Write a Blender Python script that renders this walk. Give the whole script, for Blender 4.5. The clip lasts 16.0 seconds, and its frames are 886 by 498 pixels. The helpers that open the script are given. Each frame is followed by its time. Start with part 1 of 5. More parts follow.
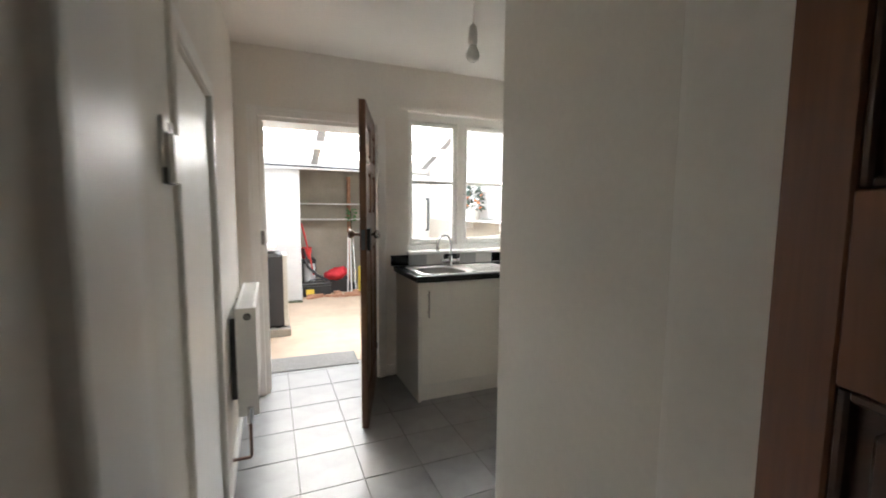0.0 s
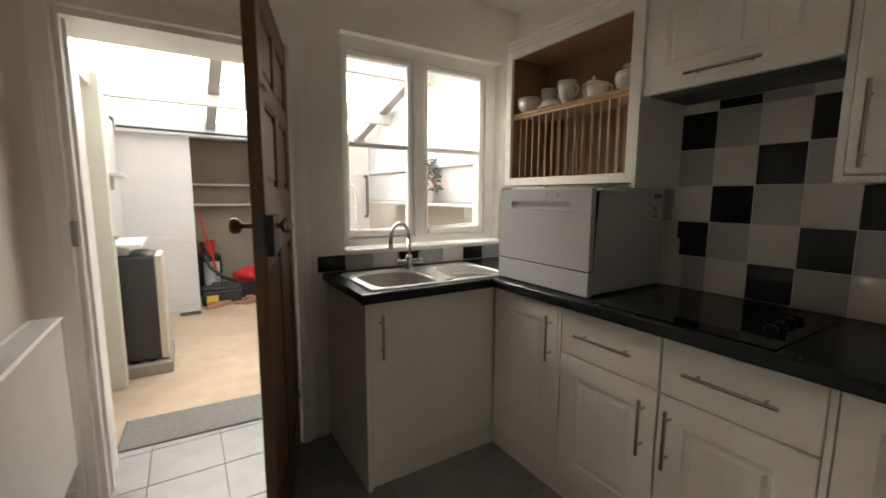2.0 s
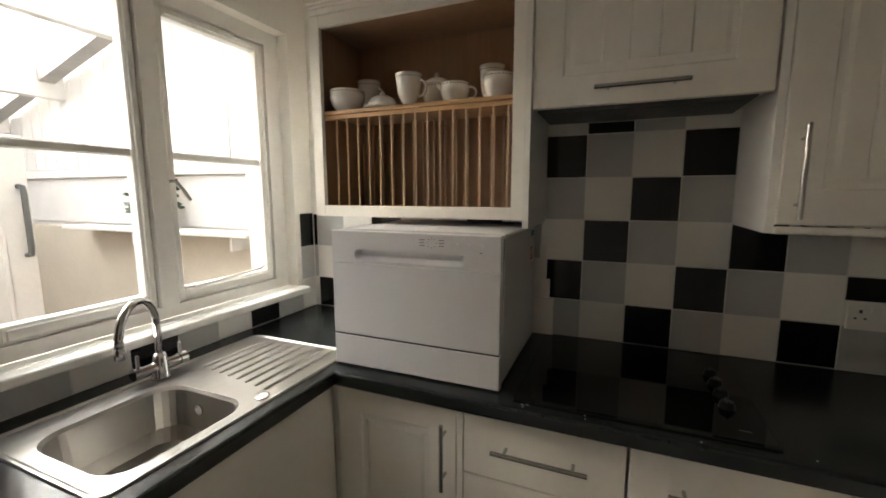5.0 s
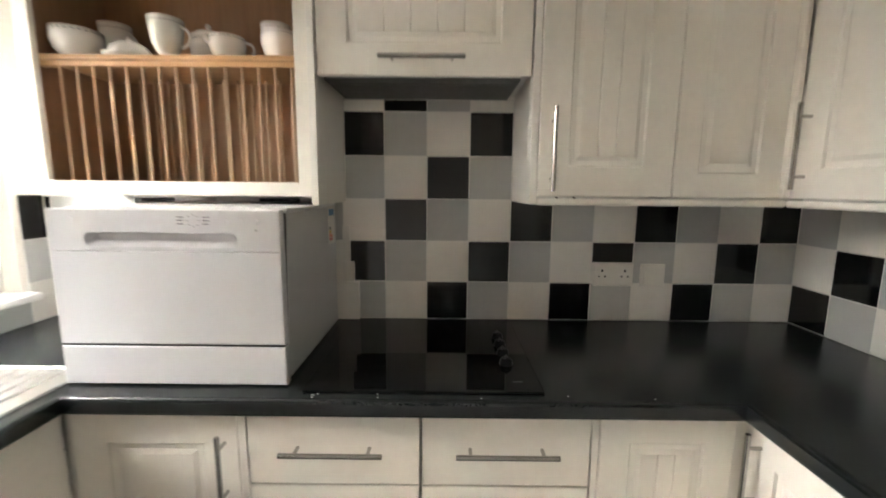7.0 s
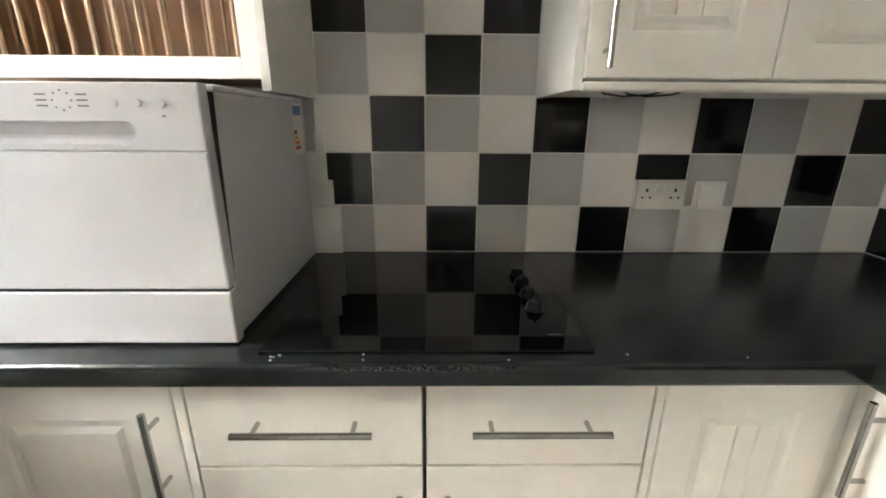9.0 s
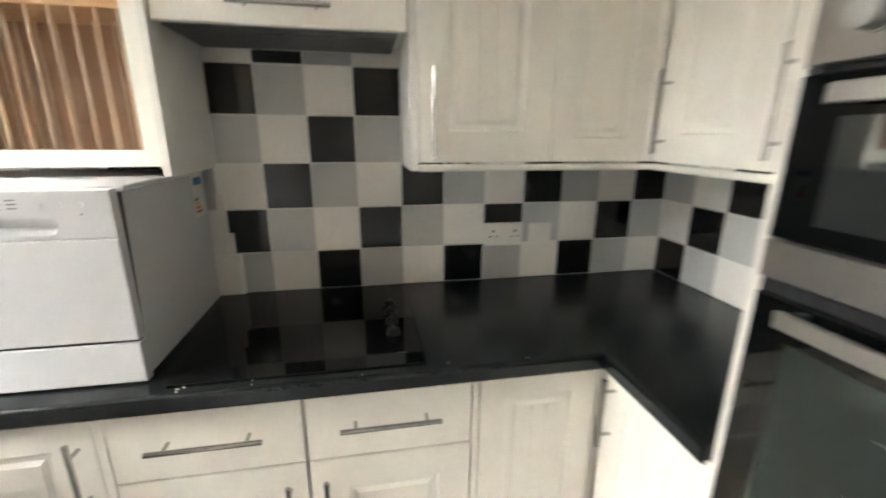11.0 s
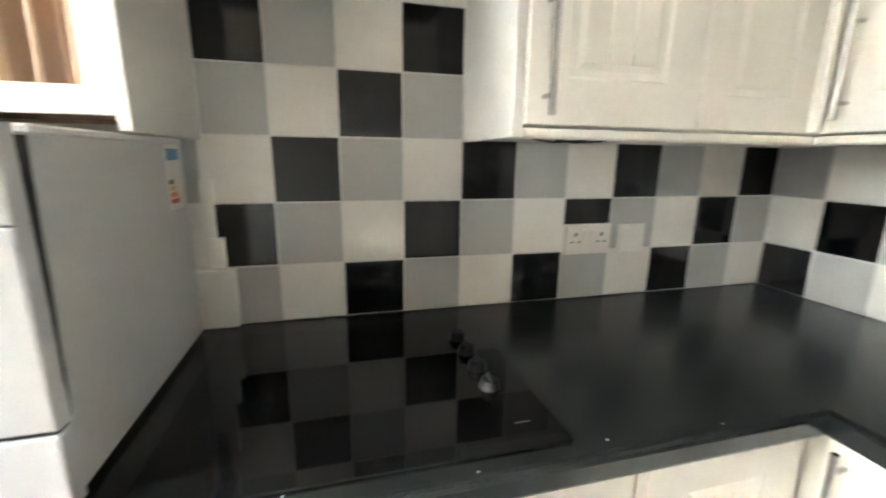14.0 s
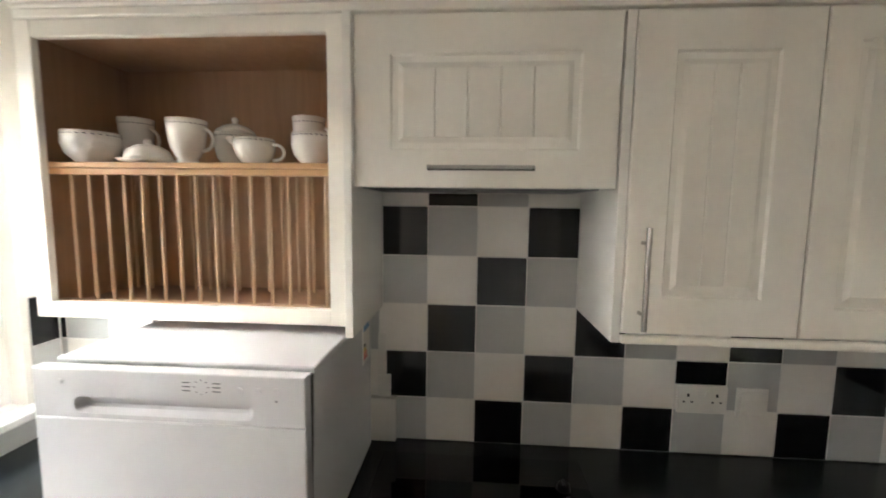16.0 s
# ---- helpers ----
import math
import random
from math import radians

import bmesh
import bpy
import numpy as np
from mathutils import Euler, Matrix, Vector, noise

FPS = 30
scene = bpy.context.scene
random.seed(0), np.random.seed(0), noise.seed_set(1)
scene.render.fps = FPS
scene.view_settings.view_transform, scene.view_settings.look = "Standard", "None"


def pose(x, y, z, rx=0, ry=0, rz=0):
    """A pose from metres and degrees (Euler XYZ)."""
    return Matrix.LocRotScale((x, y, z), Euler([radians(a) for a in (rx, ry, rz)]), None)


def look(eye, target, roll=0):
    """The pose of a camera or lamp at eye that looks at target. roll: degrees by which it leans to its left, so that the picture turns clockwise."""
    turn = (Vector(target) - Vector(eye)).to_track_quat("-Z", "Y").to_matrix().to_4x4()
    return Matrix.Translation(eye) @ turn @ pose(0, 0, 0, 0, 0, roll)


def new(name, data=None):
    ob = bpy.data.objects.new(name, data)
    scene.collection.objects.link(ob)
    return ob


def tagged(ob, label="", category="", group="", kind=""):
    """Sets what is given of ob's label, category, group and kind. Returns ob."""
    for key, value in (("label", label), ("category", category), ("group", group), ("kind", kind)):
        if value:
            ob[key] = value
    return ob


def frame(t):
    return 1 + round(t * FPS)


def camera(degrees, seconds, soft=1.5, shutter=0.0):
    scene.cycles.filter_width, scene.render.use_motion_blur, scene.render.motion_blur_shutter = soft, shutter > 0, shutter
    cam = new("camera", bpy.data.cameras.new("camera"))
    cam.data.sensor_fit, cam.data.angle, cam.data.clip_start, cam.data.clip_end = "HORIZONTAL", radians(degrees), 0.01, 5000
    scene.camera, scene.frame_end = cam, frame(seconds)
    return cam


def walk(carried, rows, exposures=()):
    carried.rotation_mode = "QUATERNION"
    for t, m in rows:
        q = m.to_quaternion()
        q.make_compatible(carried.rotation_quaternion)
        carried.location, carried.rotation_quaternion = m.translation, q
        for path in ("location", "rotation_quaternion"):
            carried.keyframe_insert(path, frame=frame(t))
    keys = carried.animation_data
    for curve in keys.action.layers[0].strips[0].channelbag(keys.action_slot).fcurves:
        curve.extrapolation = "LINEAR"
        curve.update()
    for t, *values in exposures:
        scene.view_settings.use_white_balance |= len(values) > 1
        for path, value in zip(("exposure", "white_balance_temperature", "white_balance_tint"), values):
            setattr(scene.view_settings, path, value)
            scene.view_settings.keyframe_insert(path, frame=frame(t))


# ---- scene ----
cam = camera(94.1, 16.0, soft=1.7, shutter=0.5)
PATH = [
    (0, (0.024, -0.018, 1.359), (0.791, 1.819, 1.167), 0.45),
    (0.5, (0.153, 0.183, 1.337), (1.017, 1.974, 1.119), 0.6),
    (1, (0.171, 0.539, 1.347), (1.121, 2.282, 1.105), 0.75),
    (1.5, (0.249, 0.803, 1.329), (1.235, 2.524, 1.073), 0.65),
    (2, (0.336, 1.035, 1.303), (1.386, 2.717, 1.047), 0.3),
    (2.5, (0.414, 1.11, 1.312), (1.585, 2.71, 1.054), 0.2),
    (3, (0.451, 1.277, 1.297), (1.816, 2.715, 1.04), 0.1),
    (3.5, (0.474, 1.387, 1.413), (2.044, 2.596, 1.142), 0.0),
    (3.7, (0.501, 1.444, 1.457), (2.173, 2.514, 1.21), 0.2),
    (5.8, (0.626, 1.904, 1.427), (2.522, 2.483, 1.168), 0.4),
    (6, (0.612, 1.864, 1.421), (2.54, 2.334, 1.178), 0.5),
    (6.5, (0.604, 1.727, 1.447), (2.575, 1.939, 1.187), 0.4),
    (7, (0.708, 1.702, 1.387), (2.687, 1.708, 1.099), 0.5),
    (7.5, (0.918, 1.713, 1.337), (2.88, 1.643, 0.957), 0.5),
    (8, (1.014, 1.73, 1.285), (2.959, 1.657, 0.824), 0.5),
    (8.2, (1.013, 1.733, 1.282), (2.947, 1.677, 0.778), 0.5),
    (10.3, (1.0, 1.723, 1.3), (2.896, 1.686, 0.665), 0.2),
    (10.5, (0.946, 1.682, 1.356), (2.844, 1.619, 0.727), 0.1),
    (11, (0.742, 1.582, 1.441), (2.639, 1.233, 0.911), 0.3),
    (11.5, (0.546, 1.633, 1.464), (2.292, 0.74, 1.072), 0.8),
    (12, (0.537, 1.635, 1.49), (2.05, 0.361, 1.19), 0.4),
    (12.5, (0.581, 1.631, 1.4), (1.943, 0.191, 1.133), 0.2),
    (13, (0.696, 1.673, 1.443), (2.101, 0.274, 1.174), 0.4),
    (13.5, (1.024, 1.728, 1.385), (2.707, 0.696, 1.069), 0.7),
    (14, (1.174, 1.778, 1.308), (3.063, 1.289, 0.871), 0.7),
    (14.5, (1.169, 1.763, 1.324), (3.091, 1.615, 0.792), 0.5),
    (15, (1.123, 1.749, 1.396), (3.06, 1.756, 0.9), 0.4),
    (15.5, (1.05, 1.748, 1.618), (3.018, 1.822, 1.273), 0.6),
    (16, (0.951, 1.783, 1.652), (2.936, 1.923, 1.451), 0.7),
]
walk(cam, [(t, look(eye, target, roll)) for t, eye, target, roll in PATH],
     exposures=[(0.0, 3.06, 6000, 10), (0.5, 2.61, 6100, 10), (1.0, 2.25, 6400, 10), (1.5, 2.3, 6550, 10), (2.0, 2.25, 6650, 10), (3.0, 2.46, 6650, 10), (3.7, 2.66, 6550, 10), (6.0, 2.21, 6650, 10), (6.5, 2.59, 6650, 10), (7.0, 3.86, 6250, 10), (7.5, 4.03, 6050, 8), (8.0, 4.2, 6000, 8), (10.5, 4.1, 6050, 8), (11.5, 4.36, 5900, 5), (13.0, 4.21, 5900, 5), (14.0, 4.83, 5900, 5), (14.6, 4.5, 6050, 10), (15.2, 4.35, 6050, 10), (16.0, 3.8, 6100, 10)])
scene.cycles.max_bounces, scene.cycles.diffuse_bounces = 14, 10

# ---------------------------------------------------------------- world and light
world = bpy.data.worlds.new("overcast_sky")
scene.world = world
world.use_nodes = True
wn = world.node_tree
sky = wn.nodes.new("ShaderNodeTexSky")
sky.sky_type, sky.sun_disc = "NISHITA", False
sky.sun_elevation, sky.sun_rotation = radians(30), radians(-8)
sky.air_density, sky.dust_density = 1.5, 3.0
wn.nodes["Background"].inputs["Strength"].default_value = 0.12
wn.links.new(sky.outputs["Color"], wn.nodes["Background"].inputs["Color"])
SUN = bpy.data.lights.new("sun", "SUN")
SUN.energy, SUN.angle, SUN.color = 4.8, radians(80), (1.0, 0.97, 0.92)
sun = new("sun", SUN)
sun.matrix_basis = look((0, 0, 8), (0.12 * 6, -0.85 * 6, 8 - 0.50 * 6))
# daylight that falls on the translucent roof of the lean-to
ROOF = bpy.data.lights.new("roof_daylight", "AREA")
ROOF.shape, ROOF.size, ROOF.size_y, ROOF.energy, ROOF.color = "RECTANGLE", 3.6, 3.1, 38, (1.0, 0.99, 0.97)
roof_daylight = new("roof_daylight", ROOF)
roof_daylight.matrix_basis = pose(1.35, 4.95, 3.05, -14, 0, 0)
# added weak fill lamp before the closed hall end, with no real source there
HALL = bpy.data.lights.new("hall_fill", "AREA")
HALL.shape, HALL.size, HALL.size_y, HALL.energy, HALL.color = "RECTANGLE", 0.9, 1.9, 0.06, (1.0, 0.98, 0.95)
hall_fill = new("hall_fill", HALL)
hall_fill.matrix_basis = look((0.55, -2.19, 1.1), (0.55, 0, 1.1))

# ---------------------------------------------------------------- materials
def nodes_of(name):
    m = bpy.data.materials.new(name)
    m.use_nodes = True
    return m, m.node_tree, m.node_tree.nodes["Principled BSDF"]


def surface(name, rgb, rough=0.5, metal=0.0, vary=0.08, scale=6.0, fine=60.0, bump=0.05, stretch=(1, 1, 1), coat=0.0,
            wear=0.15, random_tint=0.0, spec=0.5, dist=0.0008):
    """A procedural paint, stone, wood or metal: two scales of tone, uneven gloss and fine relief."""
    m, t, b = nodes_of(name)
    n, link = t.nodes.new, t.links.new
    co = n("ShaderNodeTexCoord")
    mp = n("ShaderNodeMapping")
    mp.inputs["Scale"].default_value = stretch
    link(co.outputs["Object"], mp.inputs["Vector"])
    big, small = n("ShaderNodeTexNoise"), n("ShaderNodeTexNoise")
    big.inputs["Scale"].default_value, small.inputs["Scale"].default_value = scale, fine
    big.inputs["Detail"].default_value, small.inputs["Detail"].default_value = 4, 5
    for x in (big, small):
        link(mp.outputs["Vector"], x.inputs["Vector"])
    mix = n("ShaderNodeMix")
    mix.data_type = "FLOAT"
    mix.inputs["Factor"].default_value = 0.45
    link(big.outputs["Fac"], mix.inputs["A"])
    link(small.outputs["Fac"], mix.inputs["B"])
    rng = n("ShaderNodeMapRange")
    rng.inputs["From Min"].default_value, rng.inputs["From Max"].default_value = 0.3, 0.7
    rng.inputs["To Min"].default_value, rng.inputs["To Max"].default_value = 1 - vary, 1 + vary
    link(mix.outputs["Result"], rng.inputs["Value"])
    hsv = n("ShaderNodeHueSaturation")
    hsv.inputs["Color"].default_value = (*rgb, 1)
    if random_tint:
        info, mul, r2 = n("ShaderNodeObjectInfo"), n("ShaderNodeMath"), n("ShaderNodeMapRange")
        mul.operation = "MULTIPLY"
        r2.inputs["To Min"].default_value, r2.inputs["To Max"].default_value = 1 - random_tint, 1 + random_tint
        link(info.outputs["Random"], r2.inputs["Value"])
        link(r2.outputs["Result"], mul.inputs[0])
        link(rng.outputs["Result"], mul.inputs[1])
        link(mul.outputs["Value"], hsv.inputs["Value"])
    else:
        link(rng.outputs["Result"], hsv.inputs["Value"])
    link(hsv.outputs["Color"], b.inputs["Base Color"])
    r3 = n("ShaderNodeMapRange")
    r3.inputs["From Min"].default_value, r3.inputs["From Max"].default_value = 0.3, 0.7
    r3.inputs["To Min"].default_value, r3.inputs["To Max"].default_value = max(0.02, rough * (1 - wear)), min(1, rough * (1 + wear))
    link(small.outputs["Fac"], r3.inputs["Value"])
    link(r3.outputs["Result"], b.inputs["Roughness"])
    b.inputs["Metallic"].default_value = metal
    b.inputs["Specular IOR Level"].default_value = spec
    b.inputs["Coat Weight"].default_value = coat
    b.inputs["Coat Roughness"].default_value = 0.08
    if bump:
        bp = n("ShaderNodeBump")
        bp.inputs["Strength"].default_value, bp.inputs["Distance"].default_value = bump, dist
        link(mix.outputs["Result"], bp.inputs["Height"])
        link(bp.outputs["Normal"], b.inputs["Normal"])
    return m


def wood(name, dark, light, rough=0.45, along="z", scale=1.0):
    """Timber with long grain along one axis."""
    m, t, b = nodes_of(name)
    n, link = t.nodes.new, t.links.new
    co, mp = n("ShaderNodeTexCoord"), n("ShaderNodeMapping")
    mp.inputs["Scale"].default_value = [(1.2 if a == along else 22) * scale for a in "xyz"]
    link(co.outputs["Object"], mp.inputs["Vector"])
    a, c = n("ShaderNodeTexNoise"), n("ShaderNodeTexNoise")
    a.inputs["Scale"].default_value, a.inputs["Detail"].default_value, a.inputs["Distortion"].default_value = 1.6, 6, 0.6
    c.inputs["Scale"].default_value, c.inputs["Detail"].default_value = 9.0, 3
    link(mp.outputs["Vector"], a.inputs["Vector"])
    link(mp.outputs["Vector"], c.inputs["Vector"])
    ramp = n("ShaderNodeValToRGB")
    ramp.color_ramp.elements[0].position, ramp.color_ramp.elements[1].position = 0.32, 0.68
    ramp.color_ramp.elements[0].color, ramp.color_ramp.elements[1].color = (*dark, 1), (*light, 1)
    mix = n("ShaderNodeMix")
    mix.data_type = "FLOAT"
    mix.inputs["Factor"].default_value = 0.35
    link(a.outputs["Fac"], mix.inputs["A"])
    link(c.outputs["Fac"], mix.inputs["B"])
    link(mix.outputs["Result"], ramp.inputs["Fac"])
    link(ramp.outputs["Color"], b.inputs["Base Color"])
    b.inputs["Roughness"].default_value = rough
    bp = n("ShaderNodeBump")
    bp.inputs["Strength"].default_value, bp.inputs["Distance"].default_value = 0.12, 0.002
    link(mix.outputs["Result"], bp.inputs["Height"])
    link(bp.outputs["Normal"], b.inputs["Normal"])
    return m


def glass(name, rgb=(1, 1, 1), rough=0.0):
    m, t, b = nodes_of(name)
    b.inputs["Base Color"].default_value = (*rgb, 1)
    b.inputs["Roughness"].default_value = rough
    b.inputs["Transmission Weight"].default_value = 1.0
    b.inputs["IOR"].default_value = 1.05
    return m


def glow(name, rgb, strength):
    m, t, b = nodes_of(name)
    b.inputs["Base Color"].default_value = (*rgb, 1)
    b.inputs["Emission Color"].default_value = (*rgb, 1)
    b.inputs["Emission Strength"].default_value = strength
    return m


def sheet(name):
    """Milky corrugated plastic: part of the light goes straight through, part is scattered."""
    m = bpy.data.materials.new(name)
    m.use_nodes = True
    t = m.node_tree
    n, link = t.nodes.new, t.links.new
    t.nodes.remove(t.nodes["Principled BSDF"])
    clear, milk, mx, mx2, dirt = (n("ShaderNodeBsdfTransparent"), n("ShaderNodeBsdfTranslucent"), n("ShaderNodeMixShader"),
                                  n("ShaderNodeMixShader"), n("ShaderNodeBsdfDiffuse"))
    noise_a, co = n("ShaderNodeTexNoise"), n("ShaderNodeTexCoord")
    noise_a.inputs["Scale"].default_value, noise_a.inputs["Detail"].default_value = 1.7, 5
    ramp = n("ShaderNodeMapRange")
    ramp.inputs["From Min"].default_value, ramp.inputs["From Max"].default_value = 0.35, 0.75
    ramp.inputs["To Min"].default_value, ramp.inputs["To Max"].default_value = 0.1, 0.6
    link(co.outputs["Object"], noise_a.inputs["Vector"])
    link(noise_a.outputs["Fac"], ramp.inputs["Value"])
    clear.inputs["Color"].default_value = (0.9, 0.9, 0.89, 1)
    milk.inputs["Color"].default_value = (0.9, 0.9, 0.88, 1)
    dirt.inputs["Color"].default_value = (0.75, 0.72, 0.68, 1)
    mx.inputs["Fac"].default_value = 0.3
    link(clear.outputs[0], mx.inputs[1])
    link(milk.outputs[0], mx.inputs[2])
    link(ramp.outputs["Result"], mx2.inputs["Fac"])
    link(mx.outputs[0], mx2.inputs[1])
    link(dirt.outputs[0], mx2.inputs[2])
    link(mx2.outputs[0], t.nodes["Material Output"].inputs["Surface"])
    return m


WALL = surface("wall_paint", (0.84, 0.812, 0.755), 0.85, vary=0.05, scale=2.5, fine=60, bump=0.15, dist=0.0015)
CEIL = surface("ceiling_paint", (0.87, 0.85, 0.81), 0.9, vary=0.04, scale=2, fine=70, bump=0.1)
GLOSS = surface("gloss_white_paint", (0.88, 0.868, 0.83), 0.37, vary=0.04, scale=4, fine=40, bump=0.06, wear=0.1)
IVORY = surface("ivory_cabinet_paint", (0.86, 0.832, 0.765), 0.38, vary=0.035, scale=3, fine=45, bump=0.03)
PANELW = surface("white_side_panel", (0.81, 0.79, 0.74), 0.45, vary=0.04, scale=3, fine=60, bump=0.03)
SLATE = surface("slate_worktop", (0.0115, 0.0145, 0.0155), 0.25, vary=0.06, scale=12, fine=200, bump=0.008, wear=0.03, spec=0.5, dist=0.0003)
HOB = surface("black_glass", (0.004, 0.004, 0.0045), 0.04, vary=0.04, bump=0, wear=0.0, spec=0.36)
KNOBPL = surface("matt_black_knob", (0.008, 0.008, 0.009), 0.32, vary=0.06, bump=0, wear=0.0, spec=0.25)
T_BLACK = surface("black_tile", (0.006, 0.006, 0.007), 0.10, vary=0.05, bump=0, random_tint=0.15, wear=0.0, spec=0.42)
T_GREY = surface("grey_tile", (0.495, 0.50, 0.485), 0.13, vary=0.03, bump=0, random_tint=0.05, wear=0.0)
T_WHITE = surface("white_tile", (0.84, 0.815, 0.765), 0.13, vary=0.025, bump=0, random_tint=0.03, wear=0.0)
GROUT = surface("white_grout", (0.74, 0.73, 0.69), 0.8, vary=0.1, bump=0.1)
OAK = wood("oak_veneer", (0.34, 0.20, 0.112), (0.42, 0.258, 0.15), 0.5, "z")
BEECH = wood("beech_shelf", (0.52, 0.31, 0.15), (0.66, 0.43, 0.23), 0.45, "y")
DOWEL = wood("beech_dowel", (0.48, 0.33, 0.20), (0.60, 0.44, 0.29), 0.45, "z")
BROWN = wood("dark_stained_door", (0.095, 0.042, 0.019), (0.19, 0.092, 0.045), 0.36, "z", 0.7)
REDWOOD = wood("red_brown_door", (0.12, 0.043, 0.015), (0.19, 0.071, 0.026), 0.33, "z", 0.7)
# darker tone for the recessed panels of the hall door
DARKWOOD = wood("dark_panel_wood", (0.035, 0.012, 0.006), (0.06, 0.022, 0.010), 0.4, "z", 0.7)
KNOBST = surface("satin_knob_metal", (0.5, 0.495, 0.485), 0.42, metal=1.0, vary=0.03, scale=10, fine=90, bump=0, wear=0.03)
STEEL = surface("brushed_steel", (0.40, 0.375, 0.35), 0.31, metal=1.0, vary=0.03, scale=1.2, fine=5, bump=0.015, stretch=(1, 1, 60), wear=0.06, dist=0.0003)
STEELBAR = surface("satin_steel_bar", (0.52, 0.50, 0.475), 0.36, metal=1.0, vary=0.03, scale=10, fine=60, bump=0, wear=0.03)
STEELH = surface("brushed_nickel", (0.44, 0.43, 0.41), 0.24, metal=1.0, vary=0.04, scale=10, fine=90, bump=0, wear=0.03)
SINK = surface("sink_steel", (0.50, 0.485, 0.46), 0.35, metal=1.0, vary=0.05, scale=3, fine=14, bump=0.05, stretch=(1, 12, 1), wear=0.1, dist=0.0003)
CHROME = surface("chrome", (0.70, 0.70, 0.71), 0.09, metal=1.0, vary=0.03, bump=0)
WHITEGOODS = surface("white_enamel", (0.61, 0.61, 0.625), 0.33, vary=0.015, scale=3, bump=0, wear=0.03)
GREYSIDE = surface("coated_steel_side", (0.60, 0.60, 0.60), 0.4, vary=0.04, scale=4, fine=80, bump=0.03)
PLASTIC = surface("white_plastic", (0.78, 0.76, 0.71), 0.35, vary=0.03, bump=0.01)
DARKPL = surface("dark_plastic", (0.02, 0.02, 0.022), 0.4, vary=0.15, bump=0.04)
MIDGREY = surface("grey_metal", (0.10, 0.103, 0.10), 0.45, vary=0.1, bump=0.03)
PORCELAIN = surface("porcelain", (0.80, 0.78, 0.73), 0.12, vary=0.02, bump=0, coat=0.3)
BAND = surface("dark_rim_band", (0.10, 0.09, 0.10), 0.3, vary=0.3, fine=200, bump=0)
OVENGLASS = surface("oven_glass", (0.003, 0.0035, 0.004), 0.045, vary=0.04, bump=0, wear=0.0, spec=0.5)
OVENWIN = surface("oven_window", (0.011, 0.0165, 0.0165), 0.05, vary=0.06, scale=4, bump=0, wear=0.0, spec=1.0)
OVENWIN_LOW = surface("lower_oven_window", (0.026, 0.032, 0.028), 0.06, vary=0.25, scale=3, fine=9, bump=0, wear=0.0, spec=0.4)
OVENWIN.node_tree.nodes["Principled BSDF"].inputs["IOR"].default_value = 2.0
FTILE = surface("grey_floor_tile", (0.265, 0.262, 0.258), 0.36, vary=0.14, scale=5, fine=14, bump=0.03, random_tint=0.05, wear=0.12)
FGROUT = surface("floor_grout", (0.135, 0.13, 0.125), 0.9, vary=0.15, bump=0.1)
HALLF = surface("hall_floor", (0.14, 0.10, 0.07), 0.6, vary=0.2, bump=0.1)
CONCRETE = surface("worn_concrete", (0.40, 0.305, 0.225), 0.85, vary=0.20, scale=2.0, fine=9, bump=0.2)
EARTH = surface("bare_earth", (0.11, 0.09, 0.07), 0.95, vary=0.25, scale=1.2, fine=14, bump=0.3)
HEARTH = surface("grey_slab_concrete", (0.27, 0.235, 0.20), 0.9, vary=0.2, scale=5, fine=30, bump=0.3)
MAT = surface("grey_doormat", (0.27, 0.26, 0.25), 0.95, vary=0.25, scale=60, fine=240, bump=0.5)
WBRICK = surface("whitewashed_brick", (0.55, 0.54, 0.53), 0.85, vary=0.06, scale=5, fine=50, bump=0.4, dist=0.003)
WTIMBER = surface("white_timber", (0.58, 0.57, 0.555), 0.55, vary=0.06, scale=5, fine=40, bump=0.08)
GTIMBER = surface("grey_timber", (0.34, 0.33, 0.32), 0.7, vary=0.15, scale=5, fine=40, bump=0.1)
CREAM = surface("cream_render", (0.46, 0.42, 0.35), 0.85, vary=0.08, scale=3, fine=40, bump=0.15)
SAGE = surface("pale_sage_paint", (0.52, 0.51, 0.44), 0.5, vary=0.07, scale=4, fine=40, bump=0.06)
ALCOVE = surface("bare_plaster", (0.30, 0.265, 0.215), 0.9, vary=0.15, scale=3, fine=35, bump=0.2)
CHAR = surface("charcoal_cabinet", (0.035, 0.031, 0.030), 0.5, vary=0.12, scale=6, fine=80, bump=0.04)
RED = surface("red_plastic", (0.55, 0.035, 0.03), 0.4, vary=0.1, bump=0.05)
REDFAB = surface("red_fabric", (0.50, 0.02, 0.03), 0.75, vary=0.2, scale=12, fine=90, bump=0.3)
YELLOW = surface("yellow_label", (0.65, 0.48, 0.05), 0.5, vary=0.1, bump=0)
BLUE = surface("blue_label", (0.10, 0.25, 0.45), 0.5, vary=0.1, bump=0)
ORANGE = surface("orange_fruit", (0.75, 0.20, 0.05), 0.4, vary=0.15, bump=0.1)
LEAF = surface("dusty_leaf", (0.075, 0.10, 0.075), 0.6, vary=0.3, scale=20, bump=0.1)
FRESHLEAF = surface("fresh_leaf", (0.08, 0.18, 0.06), 0.5, vary=0.25, scale=20, bump=0.1)
MOSS = surface("dark_moss", (0.045, 0.05, 0.02), 0.9, vary=0.3, scale=20, bump=0.3)
TERRA = surface("pale_pot", (0.60, 0.57, 0.52), 0.7, vary=0.1, bump=0.1)
SKYBLUE = surface("pale_blue_board", (0.50, 0.62, 0.64), 0.7, vary=0.1, bump=0.05)
